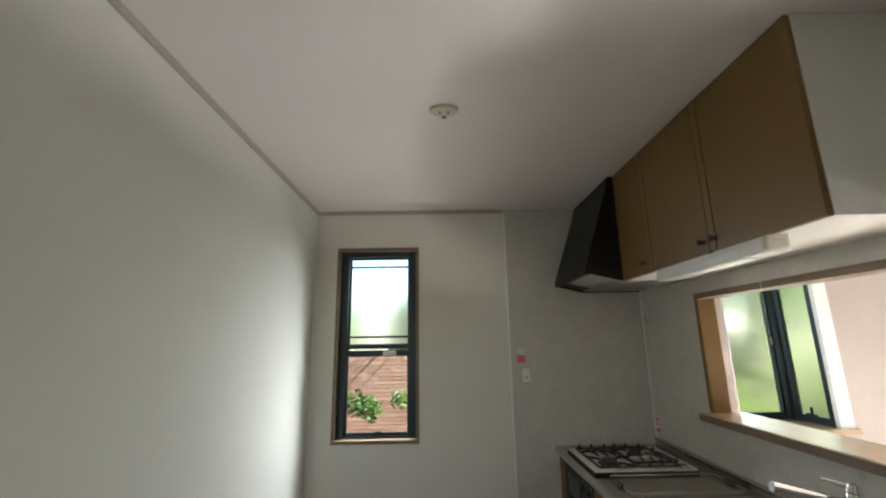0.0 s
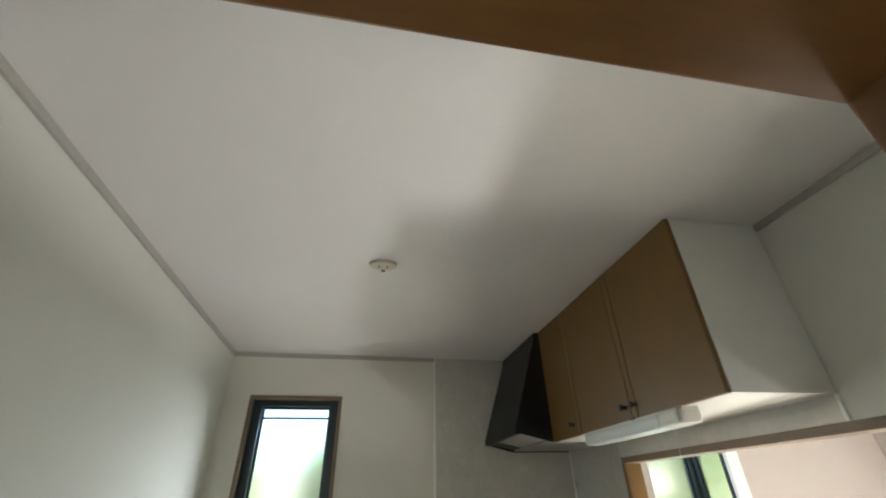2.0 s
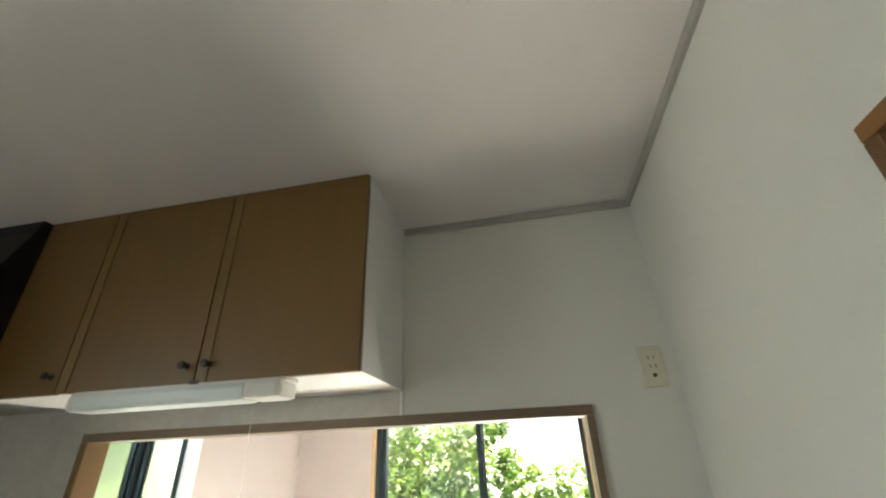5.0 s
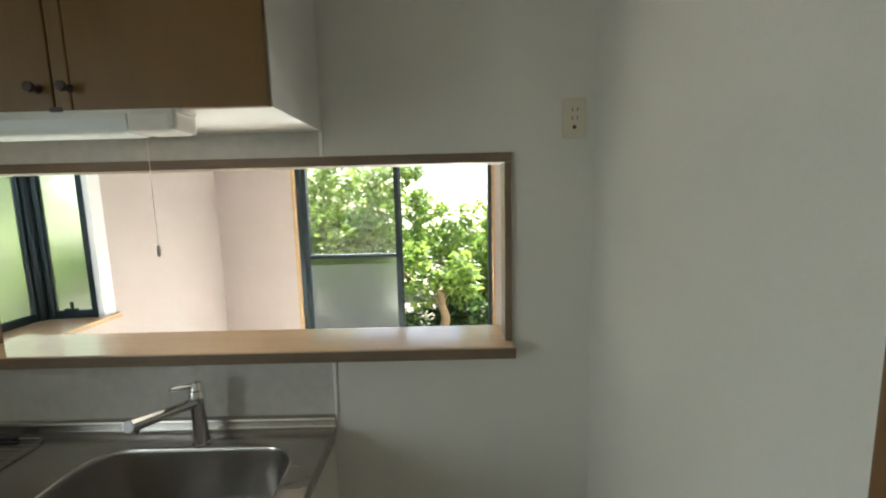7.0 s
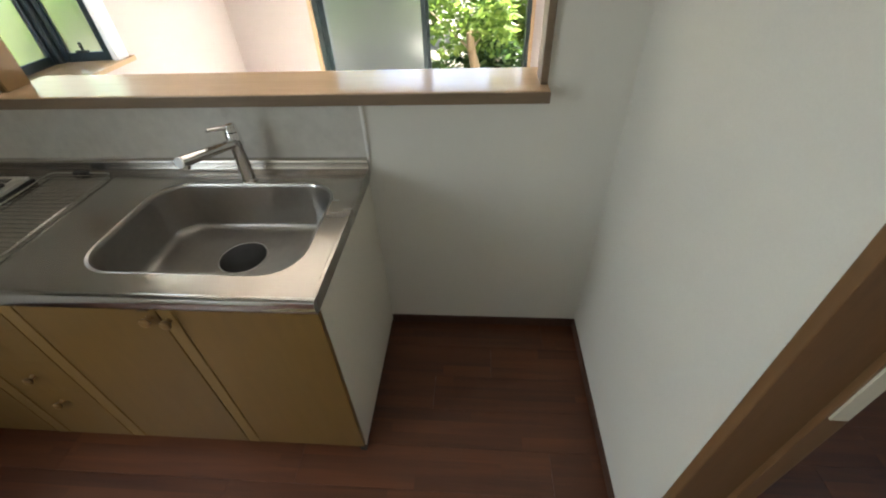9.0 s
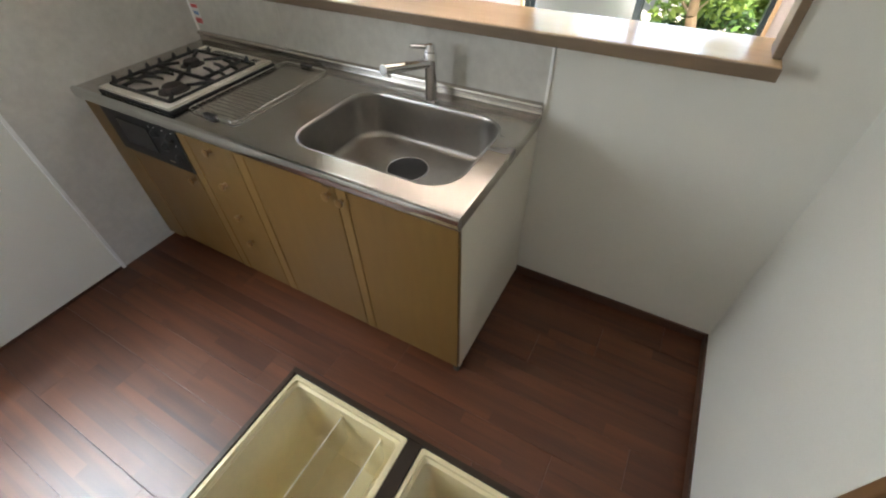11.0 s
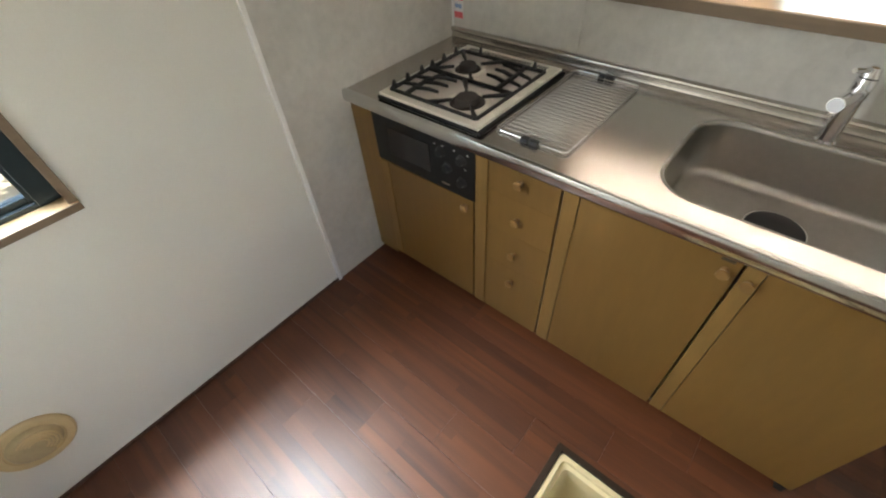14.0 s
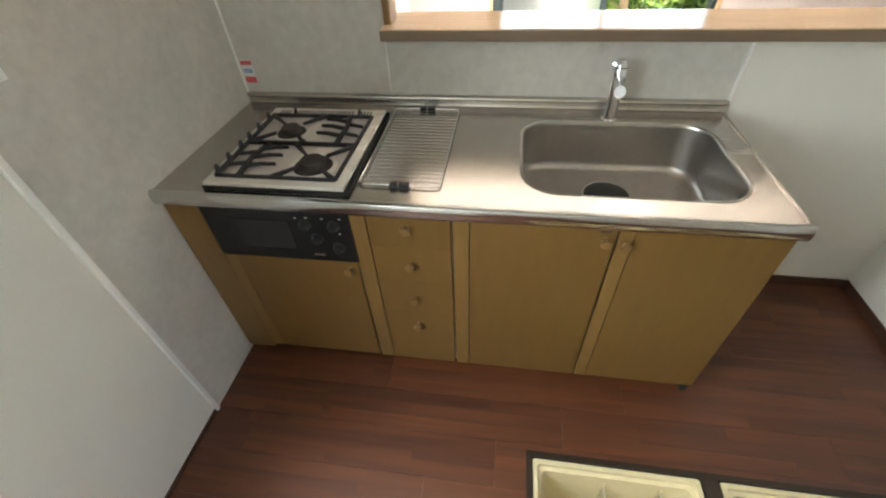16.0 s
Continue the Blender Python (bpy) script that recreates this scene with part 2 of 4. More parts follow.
SASH = material("dark_teal_aluminium", (0.020, 0.034, 0.040), 0.35, metal=0.3, spread=0.15, grain=50)
IVORY = material("ivory_plastic", (0.68, 0.63, 0.49), 0.4, spread=0.03)
LAMP_WHITE = material("lamp_diffuser", (0.74, 0.77, 0.73), 0.35, spread=0.03)
LAMP_CAP = material("lamp_cap", (0.74, 0.71, 0.64), 0.4, spread=0.03)
VENT = material("yellowed_plastic", (0.60, 0.46, 0.24), 0.5, spread=0.08, grain=40)
# the cap's tone, darker than the flange
VENT_CAP = material("dark_tan_plastic", (0.46, 0.36, 0.20), 0.55, spread=0.15, grain=40)
FILTER = material("grey_filter", (0.42, 0.40, 0.37), 0.45, metal=0.4, spread=0.1)
STICKER_WHITE = material("sticker_white", (0.76, 0.75, 0.73), 0.4, spread=0.02)
STICKER_RED = material("sticker_red", (0.62, 0.10, 0.11), 0.4, spread=0.05)
STICKER_BLUE = material("sticker_blue", (0.10, 0.25, 0.52), 0.4, spread=0.05)
WHITE_PAINT = material("white_reveal", (0.78, 0.80, 0.82), 0.6, spread=0.02)
CLEAR = glass("clear_glass")
MILKY = glass("milky_glass", 0.38, (0.88, 0.91, 1.0), 1.25, bump=0.3, bump_grain=90)
FROSTED = glass("frosted_glass", 0.30, (0.98, 1.0, 0.99), 1.2, bump=0.25, bump_grain=90)
RIPPLED = glass("clear_window_glass", 0.02, (0.97, 0.99, 0.98), 1.3)
ACRYLIC = glass("clear_acrylic", 0.08, (0.96, 0.97, 0.93), 1.2)
LIME_LEAF = leaf_material("sunlit_leaf", (0.085, 0.16, 0.022), (0.25, 0.35, 0.07))
GREEN_LEAF = leaf_material("garden_leaf", (0.03, 0.07, 0.018), (0.09, 0.15, 0.035))
BARK = material("pale_bark", (0.30, 0.22, 0.13), 0.85, spread=0.3, grain=20, stretch=(6, 6, 1), bump=0.5)
DARK_BARK = material("dark_twig_bark", (0.055, 0.045, 0.032), 0.85, spread=0.3, grain=20, stretch=(6, 6, 1))
EARTH = material("garden_earth", (0.18, 0.16, 0.12), 0.9, spread=0.3, grain=14, blotch=0.8, bump=0.6, bump_grain=30)
BRICK = material("terracotta_brick", (0.29, 0.180, 0.130), 0.85, spread=0.10, grain=25, blotch=4, bump=0.3, per_piece=0.7, second=(0.245, 0.135, 0.092))
MORTAR = material("brick_joint", (0.13, 0.08, 0.058), 0.9, spread=0.15, grain=30)
PAVING = material("pale_concrete", (0.30, 0.29, 0.27), 0.85, spread=0.12, grain=30, blotch=3, bump=0.3)
STUCCO = material("outer_render", (0.60, 0.57, 0.50), 0.9, spread=0.06, grain=60, bump=0.3)


# ---- mesh helpers ----
def box(bm, lo, hi, bevel=0.0, segments=2):
    """A box between two corners, with rounded edges if asked."""
    made = bmesh.ops.create_cube(bm, size=1.0)
    vs = made["verts"]
    for v in vs:
        v.co = Vector([lo[i] + (v.co[i] + 0.5) * (hi[i] - lo[i]) for i in range(3)])
    if bevel:
        es = list({e for v in vs for e in v.link_edges})
        bmesh.ops.bevel(bm, geom=es, offset=bevel, segments=segments, profile=0.6, affect="EDGES")
    return bm


def tube(bm, a, b, r0, r1=None, sides=16):
    """A capped cylinder or cone between two points."""
    a, b = Vector(a), Vector(b)
    r1 = r0 if r1 is None else r1
    m = Matrix.Translation((a + b) / 2) @ (b - a).to_track_quat("Z", "Y").to_matrix().to_4x4()
    bmesh.ops.create_cone(bm, cap_ends=True, segments=sides, radius1=r0, radius2=r1, depth=(b - a).length, matrix=m)
    return bm


def bent_rod(bm, points, r, sides=8):
    """A round wire through the points."""
    for p, q in zip(points, points[1:]):
        tube(bm, p, q, r, sides=sides)
    for p in points[1:-1]:
        bmesh.ops.create_uvsphere(bm, u_segments=sides, v_segments=6, radius=r, matrix=Matrix.Translation(p))
    return bm


def turned(bm, profile, m, sides=20):
    """A turned body: radius and height pairs round the local z axis, set by m."""
    rings = []
    for r, h in profile:
        rings.append([bm.verts.new(m @ Vector((r * math.cos(2 * math.pi * k / sides), r * math.sin(2 * math.pi * k / sides), h))) for k in range(sides)])
    for p, q in zip(rings, rings[1:]):
        for k in range(sides):
            bm.faces.new((p[k], p[(k + 1) % sides], q[(k + 1) % sides], q[k]))
    bm.faces.new(list(reversed(rings[0])))
    bm.faces.new(rings[-1])
    return bm


def mesh_of(name, bm, mat, smooth=False):
    bmesh.ops.recalc_face_normals(bm, faces=bm.faces)
    me = bpy.data.meshes.new(name)
    bm.to_mesh(me)
    bm.free()
    me.materials.append(mat)
    if smooth:
        me.polygons.foreach_set("use_smooth", [True] * len(me.polygons))
        me.set_sharp_from_angle(angle=radians(38))
    return me


def part(name, bm, mat, parent=None, label="", smooth=False):
    ob = new(name, mesh_of(name, bm, mat, smooth))
    if parent is not None:
        ob.parent = parent
    if label:
        tagged(ob, label)
    return ob


def thing(name, label, category, at=(0, 0, 0), group="", kind=""):
    ob = new(name)
    ob.location = at
    ob.empty_display_size = 0.1
    return tagged(ob, label, category, group, kind)


def boxes(*items, bevel=0.0):
    bm = bmesh.new()
    for lo, hi in items:
        box(bm, lo, hi, bevel)
    return bm


def holed(lo, hi, axis, holes):
    """A slab with rectangular holes through it along one axis. holes: pairs of corners in the two other axes."""
    u, v = [i for i in range(3) if i != axis]
    us = sorted({lo[u], hi[u], *(h[k] for h in holes for k in (0, 2))})
    vs = sorted({lo[v], hi[v], *(h[k] for h in holes for k in (1, 3))})
    us, vs = [a for a in us if lo[u] <= a <= hi[u]], [a for a in vs if lo[v] <= a <= hi[v]]

    def solid(i, j):
        if not (0 <= i < len(us) - 1 and 0 <= j < len(vs) - 1):
            return False
        cu, cv = (us[i] + us[i + 1]) / 2, (vs[j] + vs[j + 1]) / 2
        return not any(h[0] < cu < h[2] and h[1] < cv < h[3] for h in holes)

    bm = bmesh.new()
    grid = {}

    def vert(i, j, k):
        if (i, j, k) not in grid:
            co = [0, 0, 0]
            co[u], co[v], co[axis] = us[i], vs[j], (lo, hi)[k][axis]
            grid[i, j, k] = bm.verts.new(co)
        return grid[i, j, k]

    for i in range(len(us) - 1):
        for j in range(len(vs) - 1):
            if not solid(i, j):
                continue
            for k in (0, 1):
                bm.faces.new([vert(i, j, k), vert(i + 1, j, k), vert(i + 1, j + 1, k), vert(i, j + 1, k)])
            for di, dj, a, b in ((-1, 0, (0, 0), (0, 1)), (1, 0, (1, 0), (1, 1)), (0, -1, (0, 0), (1, 0)), (0, 1, (0, 1), (1, 1))):
                if not solid(i + di, j + dj):
                    p, q = (i + a[0], j + a[1]), (i + b[0], j + b[1])
                    bm.faces.new([vert(*p, 0), vert(*q, 0), vert(*q, 1), vert(*p, 1)])
    return bm


def structure(name, bm, mat, label, category, smooth=False):
    return tagged(part(name, bm, mat, smooth=smooth), label, category, kind="structure")


# ---- plan ----
WEST, EAST, NORTH, SOUTH, TOP = -0.525, 1.705, 3.115, 0.466, 2.40
LIV_W, LIV_E, LIV_S = 1.775, 4.03, -1.60
HALL_S = -1.60
PASS = (0.746, 1.122, 2.485, 1.692)          # serving hatch: y, z, y, z
WIN = (-0.350, 0.888, 0.168, 2.112)          # north window: x, z, x, z
LIV_N = 2.935
BAY = (2.125, 0.920, 2.815, 2.02)
DOOR = (-0.16, 0.0, 0.792, 1.905)
SLIDE = (0.52, 0.03, 2.24, 2.02)
# unseen opening, added to let light into the hall
HALL_LIGHT_HOLE = (-0.2, 0.9, 1.0, 2.0)
HOLE = (0.197, 0.735, 0.782, 1.925)          # floor storage: x, y, x, y

def grown(h, m=0.012):
    return (h[0] - m, h[1] - m, h[2] + m, h[3] + m)


structure("wall_north", holed((-0.66, NORTH, 0), (1.74, NORTH + 0.14, TOP), 1, [grown(WIN)]), WALLPAPER, "white papered kitchen wall with a tall narrow window", "wall")
structure("wall_west", holed((WEST - 0.135, -1.74, 0), (WEST, NORTH, TOP), 0, []), WALLPAPER, "plain white papered wall", "wall")
structure("wall_partition", holed((EAST, HALL_S, 0), (LIV_W - 0.012, NORTH, TOP), 0, [grown(PASS)]), WALLPAPER, "white papered wall with a long serving opening", "wall")
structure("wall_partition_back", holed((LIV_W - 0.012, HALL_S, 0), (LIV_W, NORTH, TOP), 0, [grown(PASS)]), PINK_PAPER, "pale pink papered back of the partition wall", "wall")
structure("wall_south", holed((WEST, SOUTH - 0.12, 0), (EAST, SOUTH, TOP), 1, [(DOOR[0] - 0.012, -1, DOOR[2] + 0.012, DOOR[3] + 0.012)]), WALLPAPER, "white papered wall with a doorway", "wall")
structure("wall_hall", holed((WEST, -1.74, 0), (LIV_W, HALL_S, TOP), 1, [HALL_LIGHT_HOLE]), WALLPAPER, "plain unseen hall wall with an added opening for light", "wall")
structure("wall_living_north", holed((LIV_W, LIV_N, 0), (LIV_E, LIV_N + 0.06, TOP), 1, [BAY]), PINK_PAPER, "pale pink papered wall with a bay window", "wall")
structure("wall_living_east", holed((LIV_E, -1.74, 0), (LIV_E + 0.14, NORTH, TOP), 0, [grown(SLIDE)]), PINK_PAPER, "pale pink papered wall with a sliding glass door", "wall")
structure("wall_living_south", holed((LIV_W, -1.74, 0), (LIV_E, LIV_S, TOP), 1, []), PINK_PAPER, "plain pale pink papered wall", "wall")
structure("ceiling", boxes(((-0.66, -1.74, TOP), (LIV_E + 0.14, NORTH + 0.14, TOP + 0.12))), CEILING, "plain white papered ceiling", "ceiling")
structure("roof", boxes(((-0.95, -2.05, TOP + 0.125), (LIV_E + 0.45, NORTH + 0.42, TOP + 0.28)), bevel=0.01), STUCCO, "flat eaves over the house", "roof")

# floors
FLOOR = structure("floor", holed((-0.66, -1.74, -0.05), (LIV_E + 0.14, NORTH + 0.14, -0.012), 2, [HOLE]), SUBFLOOR, "dark reddish-brown wood floorboards with a satin shine", "floor")

# crown moulding and floor strip
cr = 0.026
structure("crown_moulding", boxes(((WEST, 0.48, TOP - cr), (WEST + 0.014, NORTH, TOP)), ((WEST + 0.014, NORTH - 0.014, TOP - cr), (0.79, NORTH, TOP)),
          ((EAST - 0.014, SOUTH + 0.014, TOP - cr), (EAST, 1.302, TOP)), ((WEST, SOUTH, TOP - cr), (EAST, SOUTH + 0.014, TOP)), bevel=0.003),
          CROWN, "thin grey-beige moulding along the ceiling edge", "moulding")
sk = 0.012
structure("baseboard", boxes(((WEST, SOUTH, 0), (WEST + 0.008, NORTH, sk)), ((WEST + 0.008, NORTH - 0.008, 0), (0.782, NORTH, sk)),
          ((EAST - 0.008, SOUTH, 0), (EAST, 1.32, 0.046)), ((0.83, SOUTH, 0), (EAST - 0.008, SOUTH + 0.008, 0.046))),
          SKIRT, "low dark brown strip at the foot of the wall", "baseboard")

# mottled wall panels round the cooker
structure("wall_panel_north", boxes(((0.795, NORTH - 0.005, 0), (EAST, NORTH, TOP - 0.001))), PANEL, "grey mottled fireproof panel beside the cooker", "wall panel")
structure("wall_panel_east", holed((EAST - 0.005, 2.514, 0.8), (EAST, NORTH - 0.005, 2.0), 0, []), PANEL, "grey mottled splashback panel behind the cooker", "wall panel")
structure("wall_panel_sink", holed((EAST - 0.005, 1.312, 0.8), (EAST, 2.512, 1.82), 0, [(PASS[0] - 0.02, 1.08, 2.505, 1.722)]), PANEL, "grey mottled splashback panel behind the sink", "wall panel")
structure("trim", boxes(((0.780, NORTH - 0.013, 0), (0.797, NORTH, TOP - 0.002)), ((EAST - 0.008, 1.303, 0.86), (EAST, 1.314, 1.09)),
          ((EAST - 0.008, 1.303, 1.72), (EAST, 1.314, 1.80)), ((EAST - 0.011, NORTH - 0.011, 0.87), (EAST - 0.003, NORTH - 0.003, 2.0)), bevel=0.0015),
          PANEL_TRIM, "thin ivory edge strip of the wall panels", "trim")


# ---- doorway ----
def doorway():
    f = tagged(new("door_frame"), "orange-brown wooden door frame without its door", "door frame", kind="structure")
    x0, x1, z1, y0, y1 = DOOR[0], DOOR[2], DOOR[3], SOUTH - 0.135, SOUTH + 0.014
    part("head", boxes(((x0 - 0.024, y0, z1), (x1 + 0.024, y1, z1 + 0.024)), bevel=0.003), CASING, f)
    part("jamb", boxes(((x1, y0, 0), (x1 + 0.024, y1, z1)), bevel=0.003), CASING_SHADED, f)
    part("jamb", boxes(((x0 - 0.024, y0, 0), (x0, y1, z1)), bevel=0.003), CASING_SHADED, f)
    part("stop", boxes(((x1 - 0.012, y0 + 0.004, 0), (x1, y0 + 0.045, z1)), bevel=0.002), CASING_SHADED, f)
    part("pale_jamb_strip", boxes(((x1 - 0.016, y0 + 0.012, 0.90), (x1 - 0.011, y0 + 0.040, 1.32)), bevel=0.001), IVORY, f, "narrow ivory strip on the jamb")
doorway()


# ---- windows ----
def sash(name, x0, x1, z0, z1, y, parent, pane_mat, stile=0.026, depth=0.03, axis=0):
    """One glazed sash in a wall that runs along x (axis 0) or y (axis 1)."""
    def p(a, b, c):
        return (a, b, c) if axis == 0 else (b, a, c)
    bm = bmesh.new()
    for lo, hi in (((x0, y, z0), (x0 + stile, y + depth, z1)), ((x1 - stile, y, z0), (x1, y + depth, z1)),
                   ((x0 + stile, y + 0.002, z0), (x1 - stile, y + depth - 0.002, z0 + stile)), ((x0 + stile, y + 0.002, z1 - stile), (x1 - stile, y + depth - 0.002, z1))):
        box(bm, p(*lo), p(*hi), 0.003)
    s = part(name, bm, SASH, parent)
    g = part("pane", boxes((p(x0 + stile, y + depth / 2 - 0.002, z0 + stile), p(x1 - stile, y + depth / 2 + 0.002, z1 - stile))), pane_mat, s)
    g.visible_shadow = False
    return s


def north_window():
    w = tagged(new("window_1"), "tall narrow dark-framed vertical sliding window, frosted above", "window", kind="structure")
    x0, z0, x1, z1 = WIN
    y = NORTH
    lab = "grey-brown wooden window surround"
    part("surround", boxes(((x0 - 0.021, y - 0.010, z1), (x1 + 0.021, y + 0.145, z1 + 0.021)), ((x0 - 0.021, y - 0.010, z0), (x0, y + 0.145, z1)),
                           ((x1, y - 0.010, z0), (x1 + 0.021, y + 0.145, z1)), bevel=0.002), FRAME_AND_SILL_SHADE, w, lab)
    # added strip: the shade on the sill's front, as a darker colour
    part("sill_front_shade", boxes(((x0 - 0.0212, y - 0.0165, z0 - 0.0222), (x1 + 0.0212, y - 0.0125, z0 - 0.001)), bevel=0.001), FRAME_AND_SILL_SHADE, w)
    part("window_sill", boxes(((x0 - 0.021, y - 0.014, z0 - 0.022), (x1 + 0.021, y + 0.145, z0)), bevel=0.003), SILL_WOOD, w)
    f = 0.050
    part("window_frame", boxes(((x0, y + 0.040, z0), (x0 + f, y + 0.130, z1)), ((x1 - f, y + 0.040, z0), (x1, y + 0.130, z1)),
                               ((x0 + f, y + 0.042, z0), (x1 - f, y + 0.128, z0 + 0.014)), ((x0 + f, y + 0.042, z1 - 0.034), (x1 - f, y + 0.128, z1)), bevel=0.003), SASH, w)
    upper = sash("upper_sash", x0 + 0.035, x1 - 0.035, 1.455, z1 - 0.02, y + 0.085, w, FROSTED, 0.026, 0.026)
    lower = sash("lower_sash", x0 + 0.035, x1 - 0.035, z0 + 0.006, 1.475, y + 0.054, w, RIPPLED, 0.026, 0.026)
    part("meeting_rail", boxes(((x0 + 0.04, y + 0.047, 1.400), (x1 - 0.04, y + 0.084, 1.438)), bevel=0.003), SASH, w)
    part("glazing_bar", boxes(((x0 + 0.05, y + 0.080, 2.005), (x1 - 0.05, y + 0.086, 2.018))), SASH, w)
    part("glazing_bar", boxes(((x0 + 0.05, y + 0.080, 1.520), (x1 - 0.05, y + 0.086, 1.534))), SASH, w)
    part("sash_lock", boxes(((-0.055, y + 0.036, 1.395), (0.035, y + 0.049, 1.432)), bevel=0.004), IVORY, w, "pale plastic sash lock")
    part("latch", boxes(((-0.10, y + 0.044, z0 + 0.026), (-0.06, y + 0.056, z0 + 0.042)), bevel=0.002), BLACK_PLASTIC, w)
north_window()


def bay_window():
    w = tagged(new("window_2"), "dark-framed bay window with frosted panes and a wooden sill", "window", kind="structure")
    x0, z0, x1, z1 = BAY
    y = LIV_N
    part("window_sill", boxes(((x0 - 0.02, y - 0.03, z0 - 0.004), (x1 + 0.015, y + 0.36, z0 + 0.022)), bevel=0.004), SILL_WOOD, w)
    part("reveal", boxes(((x1 - 0.085, y - 0.004, z0 + 0.022), (x1, y + 0.029, z1)), ((x0, y - 0.004, z0 + 0.022), (x0 + 0.012, y + 0.32, z1)),
                         ((x0, y, z1 - 0.012), (x1, y + 0.34, z1))), WHITE_PAINT, w, "white painted reveal")
    zb = z0 + 0.022
    def leaf(ax, ay, bx, by):
        a, b = Vector((ax, ay, 0)), Vector((bx, by, 0))
        d = (b - a).normalized()
        m = Matrix(((d.x, -d.y, 0, a.x), (d.y, d.x, 0, a.y), (0, 0, 1, 0), (0, 0, 0, 1)))
        n = (b - a).length
        st = 0.036
        bm = boxes(((0, 0, zb), (st, 0.035, z1)), ((n - st, 0, zb), (n, 0.035, z1)), ((st, 0.002, zb), (n - st, 0.033, zb + 0.045)), ((st, 0.002, z1 - 0.04), (n - st, 0.033, z1)), bevel=0.003)
        bm.transform(m)
        s = part("sash", bm, SASH, w)
        bm = boxes(((st, 0.015, zb + 0.045), (n - st, 0.019, z1 - 0.04)))
        bm.transform(m)
        g = part("pane", bm, FROSTED, s)
        g.visible_shadow = False
    leaf(x0 + 0.012, y + 0.315, 2.690, y + 0.315)
    leaf(2.700, y + 0.295, 2.735, y + 0.030)
    bm = bmesh.new()
    tube(bm, (2.696, y + 0.313, zb), (2.696, y + 0.313, z1), 0.026, sides=12)
    part("corner_post", bm, SASH, w)
    bm = boxes(((2.706, y + 0.135, zb + 0.046), (2.724, y + 0.205, zb + 0.058)), bevel=0.002)
    box(bm, (2.700, y + 0.150, zb + 0.05), (2.712, y + 0.162, zb + 0.10), 0.002)
    part("casement_handle", bm, BLACK_PLASTIC, w)
    part("bay_roof", boxes(((x0 - 0.05, y + 0.325, z1 + 0.002), (x1 + 0.05, y + 0.45, z1 + 0.06))), STUCCO, w)
bay_window()


def sliding_door():
    w = tagged(new("window_3"), "dark-framed sliding glass door to the garden, one leaf slid open", "glass door", kind="structure")
    y0, z0, y1, z1 = SLIDE
    x = LIV_E
    part("surround", boxes(((x - 0.012, y0 - 0.025, 0), (x + 0.135, y0, z1 + 0.025)), ((x - 0.012, y1, 0), (x + 0.135, y1 + 0.025, z1 + 0.025)),
                           ((x - 0.012, y0, z1), (x + 0.135, y1, z1 + 0.025)), ((x - 0.004, y0, -0.008), (x + 0.135, y1, 0.004)), bevel=0.002), SILL_WOOD, w, "pale wooden door surround")
    part("window_frame", boxes(((x + 0.03, y0, z0), (x + 0.13, y0 + 0.03, z1)), ((x + 0.03, y1 - 0.045, z0), (x + 0.13, y1, z1)),
                               ((x + 0.032, y0 + 0.03, z0 - 0.03), (x + 0.128, y1 - 0.045, z0 + 0.02)), ((x + 0.032, y0 + 0.03, z1 - 0.03), (x + 0.128, y1 - 0.045, z1)), bevel=0.003), SASH, w)
    for n, (x_off, low) in enumerate(((0.045, MILKY), (0.085, MILKY))):
        a, b = 1.335 - 0.012 * n, y1 - 0.04
        st = 0.045
        bm = bmesh.new()
        for lo, hi in (((x + x_off, a, z0 + 0.02), (x + x_off + 0.03, a + st, z1 - 0.03)), ((x + x_off, b - st, z0 + 0.02), (x + x_off + 0.03, b, z1 - 0.03)),
                       ((x + x_off + 0.002, a + st, z0 + 0.02), (x + x_off + 0.028, b - st, z0 + 0.09)), ((x + x_off + 0.002, a + st, z1 - 0.075), (x + x_off + 0.028, b - st, z1 - 0.03)),
                       ((x + x_off + 0.002, a + st, 1.055), (x + x_off + 0.028, b - st, 1.09))):
            box(bm, lo, hi, 0.003)
        s = part("sliding_sash", bm, SASH, w)
        for zz0, zz1, mat in ((z0 + 0.09, 1.055, low), (1.09, z1 - 0.075, CLEAR)):
            if n == 1 and mat is MILKY:
                continue
            g = part("pane", boxes(((x + x_off + 0.013, a + st, zz0), (x + x_off + 0.017, b - st, zz1))), mat, s)
            g.visible_shadow = False
sliding_door()


